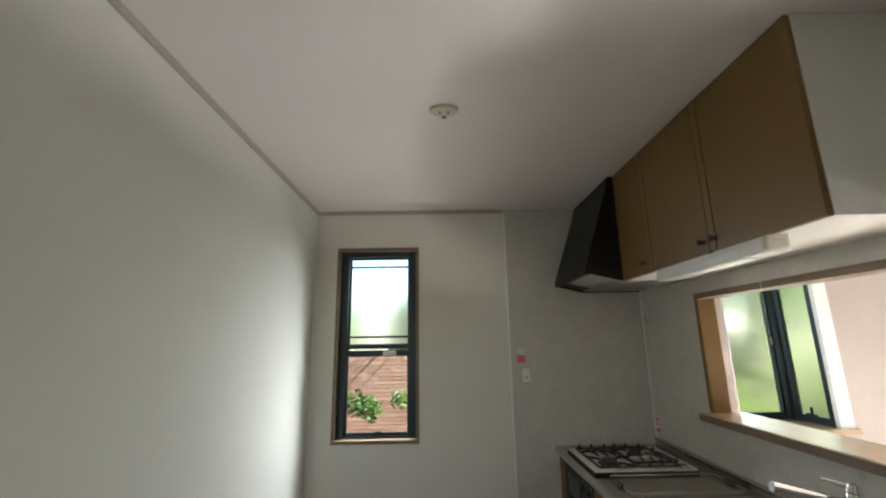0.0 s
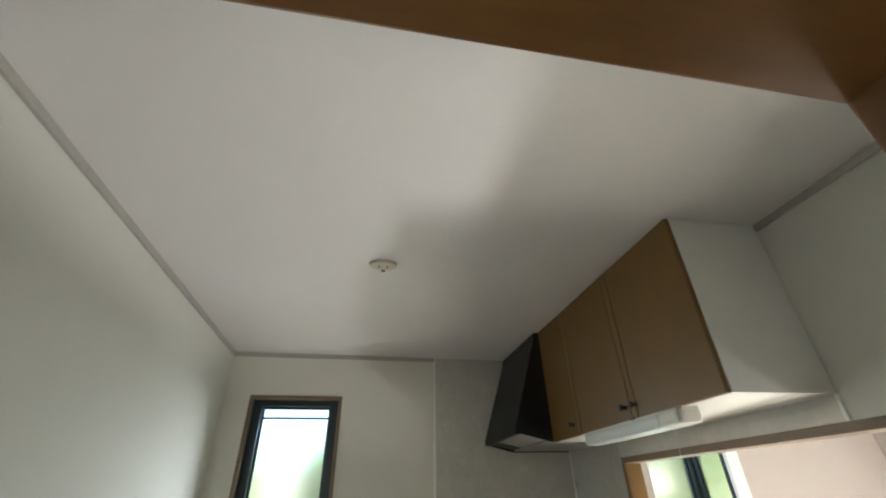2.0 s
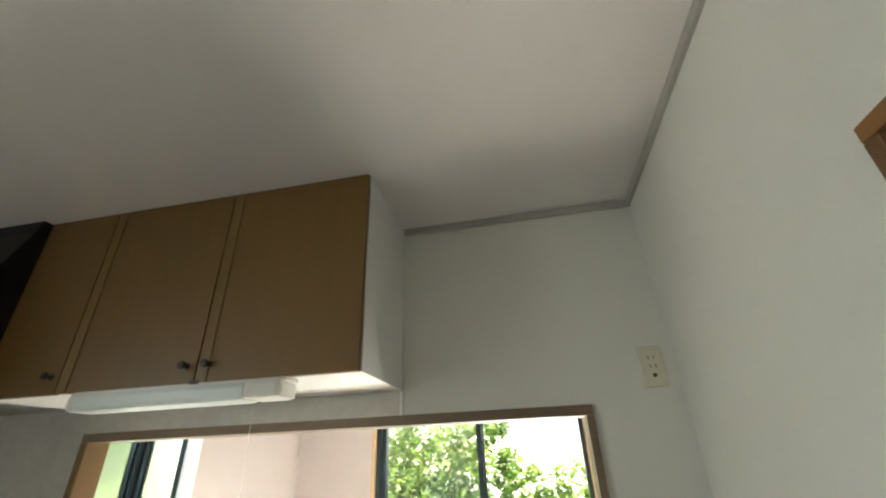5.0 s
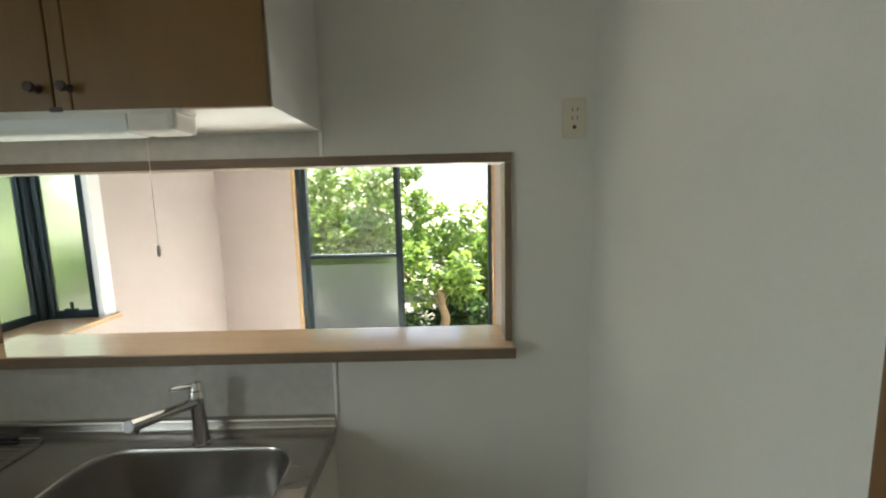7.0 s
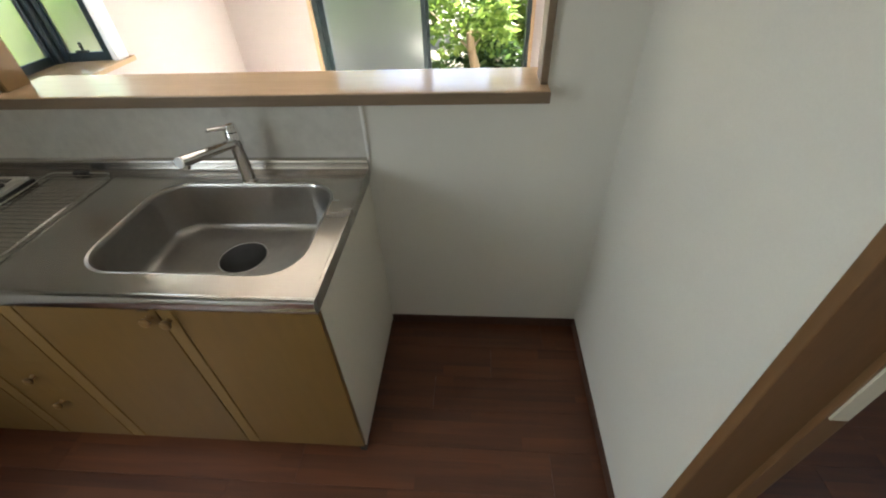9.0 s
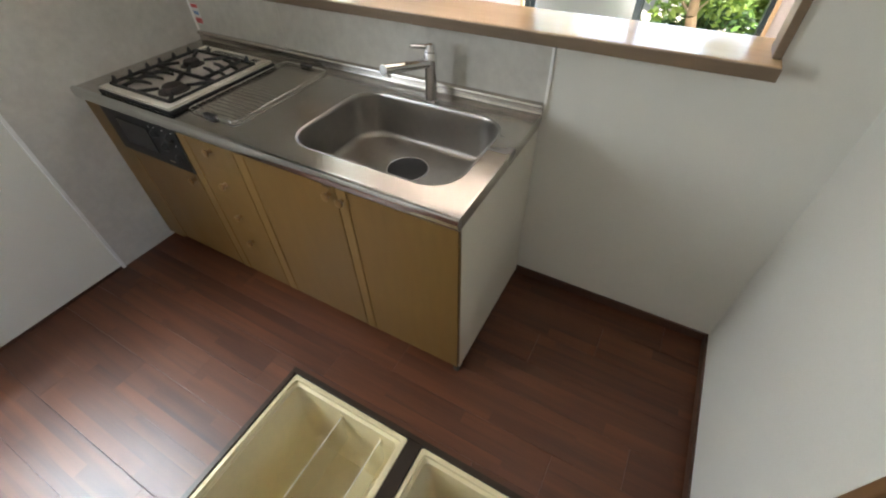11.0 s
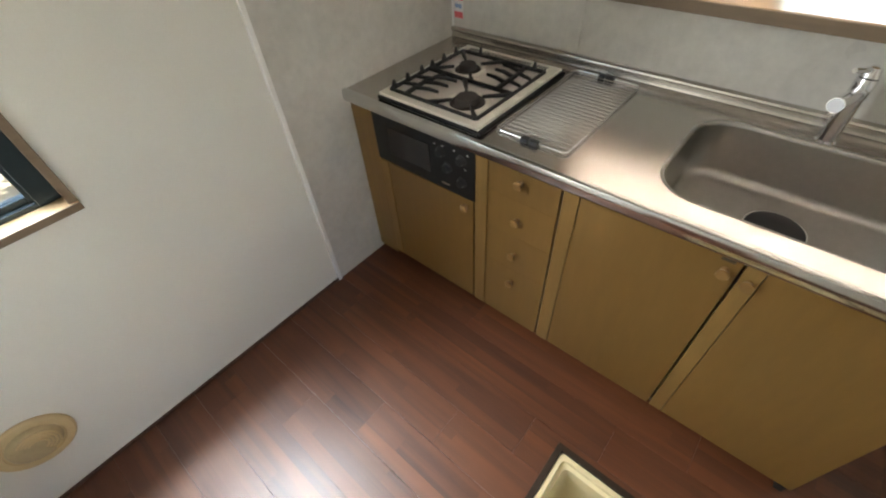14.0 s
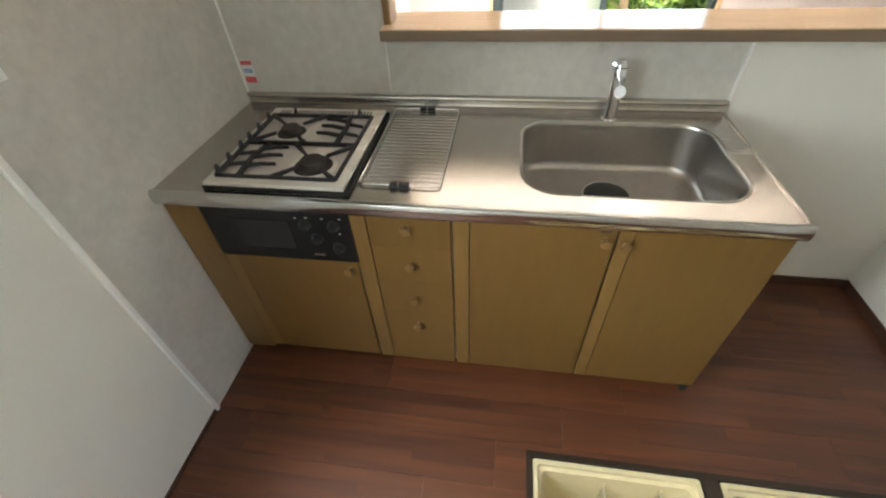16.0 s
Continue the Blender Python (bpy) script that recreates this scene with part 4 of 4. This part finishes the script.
def cabinet_lamp():
    l = thing("cabinet_lamp", "white tube lamp with a pull cord under the wall cabinet", "lamp")
    z1 = 1.7965
    part("diffuser", boxes(((1.312, 1.610, 1.743), (1.392, 2.150, z1 - 0.008)), bevel=0.012), LAMP_WHITE, l, "unlit white diffuser")
    part("backplate", boxes(((1.322, 1.500, z1 - 0.010), (1.385, 2.150, z1)), bevel=0.002), LAMP_CAP, l)
    part("switch_end", boxes(((1.306, 1.505, 1.745), (1.396, 1.608, z1 - 0.002)), bevel=0.014), LAMP_CAP, l, "ivory switch end")
    bm = bmesh.new()
    tube(bm, (1.345, 1.594, 1.500), (1.345, 1.594, 1.748), 0.0007, sides=6)
    cord = part("pull_cord", bm, LAMP_CAP, l)
    part("cord_pull", turned(bmesh.new(), [(0.0015, 0.026), (0.0034, 0.022), (0.0045, 0.004), (0.0025, 0)], Matrix.Translation((1.345, 1.594, 1.470)), 12), CROWN, cord, smooth=True)
cabinet_lamp()


def range_hood():
    h = thing("range_hood", "black sloping metal range hood in the corner", "range hood")
    y0, y1 = 2.506, NORTH - 0.006
    prof = [(1.295, TOP - 0.003), (1.285, 2.345), (1.128, 1.885), (1.120, 1.845), (1.150, 1.838), (1.305, 1.800), (EAST - 0.007, 1.800), (EAST - 0.007, TOP - 0.003)]
    def slab(a, b, pts, mat, name, label=""):
        bm = bmesh.new()
        p = [bm.verts.new((x, a, z)) for x, z in pts]
        q = [bm.verts.new((x, b, z)) for x, z in pts]
        for k in range(len(pts)):
            bm.faces.new((p[k], p[(k + 1) % len(pts)], q[(k + 1) % len(pts)], q[k]))
        bm.faces.new(list(reversed(p)))
        bm.faces.new(q)
        bmesh.ops.bevel(bm, geom=list(bm.edges), offset=0.002, segments=1, affect="EDGES")
        return part(name, bm, mat, h, label)
    slab(y0, y0 + 0.006, prof, BLACK_METAL, "side_panel")
    slab(y1 - 0.006, y1, prof, BLACK_METAL, "side_panel")
    shell = [(1.295, TOP - 0.003), (1.285, 2.345), (1.128, 1.885), (1.120, 1.845), (1.128, 1.842), (1.136, 1.883), (1.293, 2.343), (1.303, TOP - 0.003)]
    slab(y0 + 0.006, y1 - 0.006, shell, BLACK_METAL, "front_panel")
    part("lip", boxes(((1.122, y0 + 0.008, 1.838), (1.150, y1 - 0.008, 1.850)), bevel=0.002), BLACK_METAL, h)
    slab(y0 + 0.010, y1 - 0.16, [(1.150, 1.846), (1.310, 1.812), (1.310, 1.818), (1.150, 1.852)], FILTER, "grease_filter", "grey metal grease filter")
    # black plate over the far end of the underside
    slab(y1 - 0.158, y1 - 0.010, [(1.150, 1.846), (1.310, 1.812), (1.310, 1.818), (1.150, 1.852)], BLACK_METAL, "dark_end_panel")
    part("bottom_plate", boxes(((1.312, y0 + 0.008, 1.806), (EAST - 0.010, y1 - 0.008, 1.816))), FILTER, h, "grey bottom plate")
range_hood()


# ---- floor storage ----
def storage_box(y0, y1):
    """One sunken box of the floor storage with its rim and clear dividers."""
    b = thing("storage_box", "cream plastic underfloor storage box, open", "storage box", group="underfloor storage boxes")
    x0, x1 = HOLE[0] + 0.022, HOLE[2] - 0.022
    levels = [(0.0, 0.012, -0.006), (0.002, 0.012, -0.003), (0.016, 0.016, -0.004), (0.018, 0.016, -0.020), (0.030, 0.020, -0.024), (0.032, 0.022, -0.060),
              (0.056, 0.05, -0.400), (0.085, 0.06, -0.440)]
    bm = bmesh.new()
    rings = []
    for inset, r, z in levels:
        rings.append([bm.verts.new((*p, z)) for p in rounded_rect(x0 + inset, y0 + inset, x1 - inset, y1 - inset, r, 5)])
    n = len(rings[0])
    for p, q in zip(rings, rings[1:]):
        for k in range(n):
            bm.faces.new((p[k], p[(k + 1) % n], q[(k + 1) % n], q[k]))
    bm.faces.new(rings[-1])
    part("tub", bm, CREAM_BOX, b, smooth=True)
    for f in (0.248, 0.433):
        y = y1 - f
        part("divider", boxes(((x0 + 0.036, y - 0.0015, -0.26), (x1 - 0.036, y + 0.0015, -0.075)), bevel=0.0005), ACRYLIC, b, "clear acrylic divider")
        # white strip paints the glint along the divider's top edge
        part("divider_edge_glint", boxes(((x0 + 0.036, y - 0.0017, -0.076), (x1 - 0.036, y + 0.0017, -0.0735))), WHITE_MELAMINE, b, "white strip for the glint on the edge")
        for x in (x0 + 0.033, x1 - 0.037):
            part("divider_slot", boxes(((x, y - 0.006, -0.30), (x + 0.004, y + 0.006, -0.06)), bevel=0.001), CREAM_BOX, b)
storage_box(1.359, 1.903)
storage_box(0.757, 1.301)


def hatch_frame():
    f = thing("floor_hatch_frame", "dark bronze metal frame of the open floor storage", "hatch frame")
    x0, y0, x1, y1 = HOLE
    t = 0.021
    for lo, hi, nm in (((x0, y0, -0.03), (x0 + t, y1, 0.003), "side_bar"), ((x1 - t, y0, -0.03), (x1, y1, 0.003), "side_bar"),
                       ((x0 + t, y0, -0.03), (x1 - t, y0 + t, 0.003), "end_bar"), ((x0 + t, y1 - t, -0.03), (x1 - t, y1, 0.003), "end_bar"),
                       ((x0 + t, 1.303, -0.03), (x1 - t, 1.357, 0.0025), "middle_bar")):
        part(nm, boxes((lo, hi), bevel=0.002), HATCH_FRAME, f)
hatch_frame()


def hatch_lid():
    l = thing("floor_hatch_lid", "dark brown floor hatch lid leaning against the wall", "hatch lid")
    w, hgt, th = 0.565, 0.553, 0.030
    bm = boxes(((0, 0, 0.008), (w, th - 0.006, hgt - 0.008)), bevel=0.001)
    p = part("board", bm, LID_TOP, l, "reddish-brown boarded face")
    parts = [p]
    for lo, hi in (((0, -0.001, 0), (0.006, th, hgt)), ((w - 0.006, -0.001, 0), (w, th, hgt)), ((0.006, -0.001, 0), (w - 0.006, th, 0.008)), ((0.006, -0.001, hgt - 0.008), (w - 0.006, th, hgt))):
        parts.append(part("edge_strip", boxes((lo, hi), bevel=0.001), LID_EDGE, l))
    for x in (0.020, 0.038):
        bm = bmesh.new()
        tube(bm, (x, th / 2, hgt - 0.001), (x, th / 2, hgt + 0.0012), 0.0035, sides=10)
        parts.append(part("screw", bm, CHROME, l))
    lean = math.atan2(0.14, 0.535)
    l.matrix_world = Matrix.Translation((-0.349, 2.197, 0.0)) @ Matrix.Rotation(radians(-90), 4, "Z") @ Matrix.Rotation(lean, 4, "X") @ Matrix.Translation((0, -th, 0)) @ Matrix.Rotation(0, 4, "Z")
hatch_lid()


# ---- small fittings ----
def ceiling_rose():
    r = thing("ceiling_rose", "ivory oval ceiling socket for a lamp", "ceiling socket")
    bm = turned(bmesh.new(), [(0.058, 0), (0.058, -0.008), (0.054, -0.012), (0.030, -0.013), (0.004, -0.013)], Matrix.Translation((0.357, 1.792, TOP)) @ Matrix.Diagonal((1.0, 0.66, 1, 1)), 28)
    part("body", bm, ROSE, r, smooth=True)
    for x, y in ((0.340, 1.792), (0.374, 1.792)):
        part("socket_slot", boxes(((x - 0.003, y - 0.008, TOP - 0.0145), (x + 0.003, y + 0.008, TOP - 0.012)), bevel=0.001), KNOB_DARK, r)
    part("release_tab", boxes(((0.350, 1.824, TOP - 0.014), (0.368, 1.838, TOP - 0.002)), bevel=0.002), KNOB_DARK, r)
ceiling_rose()


def wall_outlet():
    o = thing("wall_outlet", "ivory wall socket plate high on the wall", "socket")
    y0, y1, z0, z1, x = 0.496, 0.566, 1.759, 1.879, EAST
    part("plate", boxes(((x - 0.008, y0, z0), (x, y1, z1)), bevel=0.003), IVORY, o)
    for z in (z1 - 0.035, z0 + 0.060):
        for y in (0.522, 0.538):
            part("slot", boxes(((x - 0.0086, y - 0.0012, z - 0.005), (x - 0.0075, y + 0.0012, z + 0.005))), KNOB_DARK, o)
    m = Matrix.Translation((x - 0.0078, 0.531, z0 + 0.033)) @ Matrix.Rotation(radians(-90), 4, "Y")
    part("earth_terminal", turned(bmesh.new(), [(0.006, 0), (0.006, 0.002), (0.002, 0.0025)], m, 12), KNOB_DARK, o)
wall_outlet()


def vent_cap():
    v = thing("wall_vent", "yellowed round plastic vent cover low on the wall", "vent")
    m = Matrix.Translation((-0.312, NORTH, 0.284)) @ Matrix.Rotation(radians(90), 4, "X")
    part("flange", turned(bmesh.new(), [(0.098, 0), (0.098, 0.006), (0.092, 0.012), (0.072, 0.014), (0.068, 0.008), (0.066, 0.008)], m, 40), VENT, v, smooth=True)
    part("cap", turned(bmesh.new(), [(0.066, 0.008), (0.062, 0.018), (0.054, 0.024), (0.010, 0.026)], m, 40), VENT_CAP, v, "raised vent cap", smooth=True)
    for k, r in enumerate((0.050, 0.041, 0.032, 0.023)):
        bm = bmesh.new()
        pts = [m @ Vector((0.006 + r * math.cos(radians(a)), r * math.sin(radians(a)), 0.0265)) for a in range(-70, 131, 20)]
        bent_rod(bm, pts, 0.0032, 6)
        part("louvre", bm, VENT, v, smooth=True)
vent_cap()


def stickers():
    s = thing("warning_sticker", "white sticker with red bands and blue print", "sticker")
    x = EAST - 0.005
    y0, y1, z0, z1 = 3.052, 3.100, 0.912, 1.000
    part("paper", boxes(((x - 0.0012, y0, z0), (x, y1, z1))), STICKER_WHITE, s)
    part("red_band", boxes(((x - 0.0018, y0 + 0.001, z1 - 0.018), (x - 0.0012, y1 - 0.001, z1 - 0.002))), STICKER_RED, s)
    part("red_band", boxes(((x - 0.0018, y0 + 0.001, z0 + 0.002), (x - 0.0012, y1 - 0.001, z0 + 0.026))), STICKER_RED, s)
    for k in range(4):
        part("print_bar", boxes(((x - 0.0018, y0 + 0.008 + 0.009 * k, z0 + 0.040), (x - 0.0012, y0 + 0.014 + 0.009 * k, z0 + 0.056))), STICKER_BLUE, s)
    t = thing("notice_sticker", "small red and white notice on the grey panel", "sticker")
    y = NORTH - 0.005
    part("paper", boxes(((0.838, y - 0.0012, 1.345), (0.892, y, 1.432))), STICKER_WHITE, t)
    part("red_band", boxes(((0.839, y - 0.0018, 1.348), (0.891, y - 0.0012, 1.395))), STICKER_RED, t)
    u = thing("cord_hook", "small faded plastic hook on the grey panel", "hook")
    part("base", boxes(((0.865, y - 0.003, 1.225), (0.915, y, 1.310)), bevel=0.002), PANEL_TRIM, u)
    part("hook", boxes(((0.885, y - 0.014, 1.245), (0.898, y - 0.003, 1.262)), bevel=0.003), VENT, u)
stickers()


# ---- garden ----
GROUND = -0.32
structure("ground", holed((-60, -60, GROUND - 0.3), (60, 60, GROUND), 2, [(-0.5, -1.6, LIV_E, NORTH)]), EARTH, "dry garden earth and pale gravel round the house", "ground")
structure("foundation", boxes(((-0.52, -1.62, -0.75), (LIV_E + 0.02, NORTH + 0.02, -0.63))), PAVING, "concrete slab under the floor", "foundation")
structure("foundation_wall", holed((-0.62, -1.70, GROUND - 0.02), (LIV_E + 0.10, NORTH + 0.10, -0.051), 2, [(-0.5, -1.6, LIV_E, NORTH)]), PAVING, "concrete footing wall under the house", "foundation")
structure("kerb", boxes(((-4.0, 6.72, GROUND), (6.0, 6.86, GROUND + 0.09)), bevel=0.01), PAVING, "pale concrete kerb in front of the brick wall", "kerb")


def leaves(count, blobs, size, seed, flat=0.5):
    """Vertices and faces of many small folded leaves spread through blobs (x, y, z, rx, ry, rz)."""
    rng = np.random.default_rng(seed)
    verts, faces = [], []
    w = np.array([b[3] * b[4] * b[5] for b in blobs])
    pick = rng.choice(len(blobs), count, p=w / w.sum())
    for i in pick:
        x, y, z, rx, ry, rz = blobs[i]
        d = rng.normal(size=3)
        d /= np.linalg.norm(d)
        p = np.array([x, y, z]) + d * np.array([rx, ry, rz]) * rng.uniform(0.35, 1.0) ** 0.6
        a = rng.normal(size=3) * np.array([1, 1, flat])
        a /= np.linalg.norm(a)
        b = np.cross(a, rng.normal(size=3))
        b /= np.linalg.norm(b)
        c = np.cross(a, b)
        s = size * rng.uniform(0.6, 1.35)
        k = len(verts)
        verts += [p - a * s, p + b * s * 0.42 + c * s * 0.12, p + a * s, p - b * s * 0.42 + c * s * 0.12, p + a * s * 0.1]
        faces += [(k, k + 1, k + 4), (k + 1, k + 2, k + 4), (k + 2, k + 3, k + 4), (k + 3, k, k + 4)]
    return [tuple(v) for v in verts], faces


def foliage(name, count, blobs, size, seed, mat, parent=None):
    v, f = leaves(count, blobs, size, seed)
    me = bpy.data.meshes.new(name)
    me.from_pydata(v, [], f)
    me.materials.append(mat)
    ob = new(name, me)
    if parent is not None:
        ob.parent = parent
    return ob


def tree(label, x, y, height, radius, blobs, count, size, seed, mat, group="garden trees"):
    t = thing("tree", label, "tree", group=group)
    rng = random.Random(seed)
    bm = bmesh.new()
    p, r = Vector((x, y, GROUND)), radius
    n = 5
    for k in range(n):
        q = Vector((x + rng.uniform(-0.008, 0.008) * (k + 1), y + rng.uniform(-0.008, 0.008) * (k + 1), GROUND + height * (k + 1) / n))
        tube(bm, p, q, r, r * 0.86, 12)
        p, r = q, r * 0.86
        if k >= 3:
            for _ in range(2):
                bx = rng.choice(blobs)
                e = p.lerp(Vector(bx[:3]), 0.5)
                tube(bm, p, e, r * 0.35, r * 0.10, 8)
    part("trunk", bm, BARK, t, smooth=True)
    foliage("crown", count, blobs, size, seed, mat, t)
    return t


def blobs_in(rng, n, x, y, z, r):
    return [(rng.uniform(*x), rng.uniform(*y), rng.uniform(*z), *(rng.uniform(*r) for _ in range(3))) for _ in range(n)]


rg = random.Random(7)
tree("leafy garden tree with a pale trunk by the glass door", 5.02, 0.968, 0.86, 0.080, blobs_in(rg, 50, (5.9, 7.6), (-1.2, 2.9), (0.15, 1.30), (0.20, 0.42)) + blobs_in(random.Random(31), 9, (4.85, 5.5), (0.60, 1.45), (0.42, 0.85), (0.15, 0.26)), 17000, 0.055, 3, LIME_LEAF)
tree("bushy tree with sunlit leaves in the garden", 7.4, 4.2, 3.0, 0.08, blobs_in(rg, 58, (5.9, 7.8), (1.65, 4.6), (0.3, 2.4), (0.24, 0.46)), 21000, 0.052, 5, LIME_LEAF)
tree("tall tree with overhanging sprays of leaves", 8.2, -2.6, 4.0, 0.10, blobs_in(rg, 14, (6.4, 8.4), (-1.9, 1.6), (1.1, 3.0), (0.16, 0.36)), 4200, 0.058, 9, LIME_LEAF)
tree("tree with sunlit leaves beside the bay window", 4.6, 6.0, 3.2, 0.08, blobs_in(rg, 40, (2.4, 6.4), (4.7, 6.5), (-0.1, 3.0), (0.35, 0.6)), 16000, 0.065, 11, LIME_LEAF)
behind = tree("green tree behind the brick wall", 0.9, 9.0, 2.2, 0.09, blobs_in(rg, 22, (-2.6, 2.6), (7.7, 9.2), (1.2, 2.3), (0.35, 0.6)), 9000, 0.07, 13, LIME_LEAF)


def overhanging_boughs(t, x, y, blobs, seed):
    """Boughs that reach over the brick wall and end in sprays of long leaves."""
    for k, b in enumerate(blobs):
        bm = bmesh.new()
        mid = (b[0] + 0.04, b[1] + 0.10, GROUND + 2.15)
        tube(bm, (x, y, GROUND + 2.0), mid, 0.016, 0.007, 8)
        tube(bm, mid, b[:3], 0.004, 0.0015, 8)
        part("bough", bm, DARK_BARK, t, smooth=True)
        foliage("spray", 42, [b], 0.060, seed + k, GREEN_LEAF, t)
overhanging_boughs(behind, 0.9, 9.0, blobs_in(rg, 7, (-0.85, 0.05), (5.9, 6.2), (0.64, 0.76), (0.10, 0.19)), 40)


def shrub(label, blobs, count, size, seed, mat):
    """A shrub whose stems rise from the ground."""
    s = thing("shrub", label, "shrub", group="garden shrubs")
    bm = bmesh.new()
    for b in blobs:
        tube(bm, (blobs[0][0] * 0.8 + b[0] * 0.2, b[1], GROUND), (b[0], b[1], b[2]), 0.004, 0.0015, 6)
    tagged(part("stems", bm, GREEN_LEAF, s), kind="stuff")
    foliage("leaves", count, blobs, size, seed, mat, s)
shrub("low bright green shrub in front of the brick wall", blobs_in(rg, 16, (-1.45, -0.25), (5.8, 6.3), (-0.22, 0.16), (0.14, 0.24)), 16000, 0.019, 21, LIME_LEAF)
shrub("dark green shrub against the brick wall", blobs_in(rg, 7, (-1.9, -1.0), (5.3, 5.7), (0.25, 0.75), (0.14, 0.24)), 1500, 0.06, 22, GREEN_LEAF)
shrub("low green shrubs along the garden edge", blobs_in(rg, 16, (5.5, 6.1), (-0.9, 3.2), (-0.2, 0.12), (0.2, 0.32)), 7000, 0.05, 24, GREEN_LEAF)

shrub("dense green hedge at the end of the garden", blobs_in(rg, 40, (8.6, 9.4), (-4.0, 7.0), (-0.1, 1.0), (0.3, 0.5)), 9000, 0.08, 25, GREEN_LEAF)


def brick_wall():
    """Thin long bricks in courses on a joint-coloured core."""
    y, x0, x1, z0, z1 = 6.90, -4.0, 3.0, GROUND, 1.30
    w = structure("brick_wall", boxes(((x0, y + 0.012, z0), (x1, y + 0.20, z1))), MORTAR, "low garden wall of long thin terracotta bricks", "brick wall")
    rng = random.Random(4)
    shapes = []
    for ln in (0.24, 0.31, 0.38):
        bm = boxes(((0, 0, 0), (ln - 0.002, 0.03, 0.053)), bevel=0.002)
        shapes.append((ln, mesh_of("brick", bm, BRICK)))
    near, z, row = [], z0 + 0.01, 0
    far = []
    while z < z1 - 0.05:
        x = x0 + rng.uniform(-0.2, 0)
        while x < x1:
            ln, me = rng.choice(shapes)
            (near if -1.7 < x < 0.35 and len(near) < 290 else far).append((x, z, ln, me, rng.uniform(-0.001, 0.001)))
            x += ln
        z += 0.058
    for x, z, ln, me, d in near:
        ob = new("brick", me)
        ob.parent = w
        ob.location = (x, y - 0.010 + d, z)
    vs, fs = [], []
    for x, z, ln, me, d in far:
        k = len(vs)
        lo, hi = (max(x, x0), y - 0.010 + d, z), (min(x + ln - 0.003, x1), y + 0.02, z + 0.053)
        vs += [(lo[0], lo[1], lo[2]), (hi[0], lo[1], lo[2]), (hi[0], hi[1], lo[2]), (lo[0], hi[1], lo[2]), (lo[0], lo[1], hi[2]), (hi[0], lo[1], hi[2]), (hi[0], hi[1], hi[2]), (lo[0], hi[1], hi[2])]
        fs += [tuple(k + i for i in f) for f in ((0, 3, 2, 1), (4, 5, 6, 7), (0, 1, 5, 4), (1, 2, 6, 5), (2, 3, 7, 6), (3, 0, 4, 7))]
    me = bpy.data.meshes.new("bricks_beyond")
    me.from_pydata(vs, [], fs)
    me.materials.append(BRICK)
    ob = new("bricks_beyond", me)
    ob.parent = w
    tagged(ob, kind="stuff")
brick_wall()


# ---- floorboards, last ----
def minus(r, h):
    """The pieces of rectangle r outside rectangle h (x, y, x, y)."""
    if r[2] <= h[0] or r[0] >= h[2] or r[3] <= h[1] or r[1] >= h[3]:
        return [r]
    out = []
    if r[0] < h[0]:
        out.append((r[0], r[1], h[0], r[3]))
    if r[2] > h[2]:
        out.append((h[2], r[1], r[2], r[3]))
    a, b = max(r[0], h[0]), min(r[2], h[2])
    if r[1] < h[1]:
        out.append((a, r[1], b, h[1]))
    if r[3] > h[3]:
        out.append((a, h[3], b, r[3]))
    return out


def floorboards():
    rng = random.Random(12)
    width, length, gap = 0.1515, 0.909, 0.00035
    rows = []
    x, k = -0.107 - 3 * width, 0
    while x < EAST:
        y = 2.297 - 0.235 * (k - 3) - 7 * length
        while y < NORTH:
            if y + length > HALL_S + 0.02:
                rows.append((max(x, WEST) + gap, max(y, HALL_S) + gap, min(x + width, EAST) - gap, min(y + length, NORTH) - gap))
            y += length
        x, k = x + width, k + 1
    for r in rows:
        for q in minus(r, HOLE):
            if q[2] - q[0] < 0.004 or q[3] - q[1] < 0.01:
                continue
            w, l = q[2] - q[0], q[3] - q[1]
            ob = new("plank", mesh_of("plank", boxes(((0, 0, -0.011), (w, l, 0.0)), bevel=0.0004), PLANK))
            ob.location = (q[0], q[1], 0)
            ob.parent = FLOOR
    # the living room's boards lie unseen beyond the partition; their pale colour bounces light
    x = LIV_W
    vs, fs = [], []
    while x < LIV_E:
        y = LIV_S - rng.uniform(0, 0.9)
        while y < LIV_N:
            k = len(vs)
            a, b, c, d = x + gap, max(y, LIV_S) + gap, min(x + width, LIV_E) - gap, min(y + length, LIV_N) - gap
            vs += [(a, b, 0), (c, b, 0), (c, d, 0), (a, d, 0), (a, b, -0.011), (c, b, -0.011), (c, d, -0.011), (a, d, -0.011)]
            fs += [tuple(k + i for i in f) for f in ((0, 1, 2, 3), (0, 4, 5, 1), (1, 5, 6, 2), (2, 6, 7, 3), (3, 7, 4, 0))]
            y += length
        x += width
    me = bpy.data.meshes.new("living_boards")
    me.from_pydata(vs, [], fs)
    me.materials.append(LIVING_PLANK)
    ob = new("living_boards", me)
    ob.parent = FLOOR
    tagged(ob, kind="stuff")
floorboards()
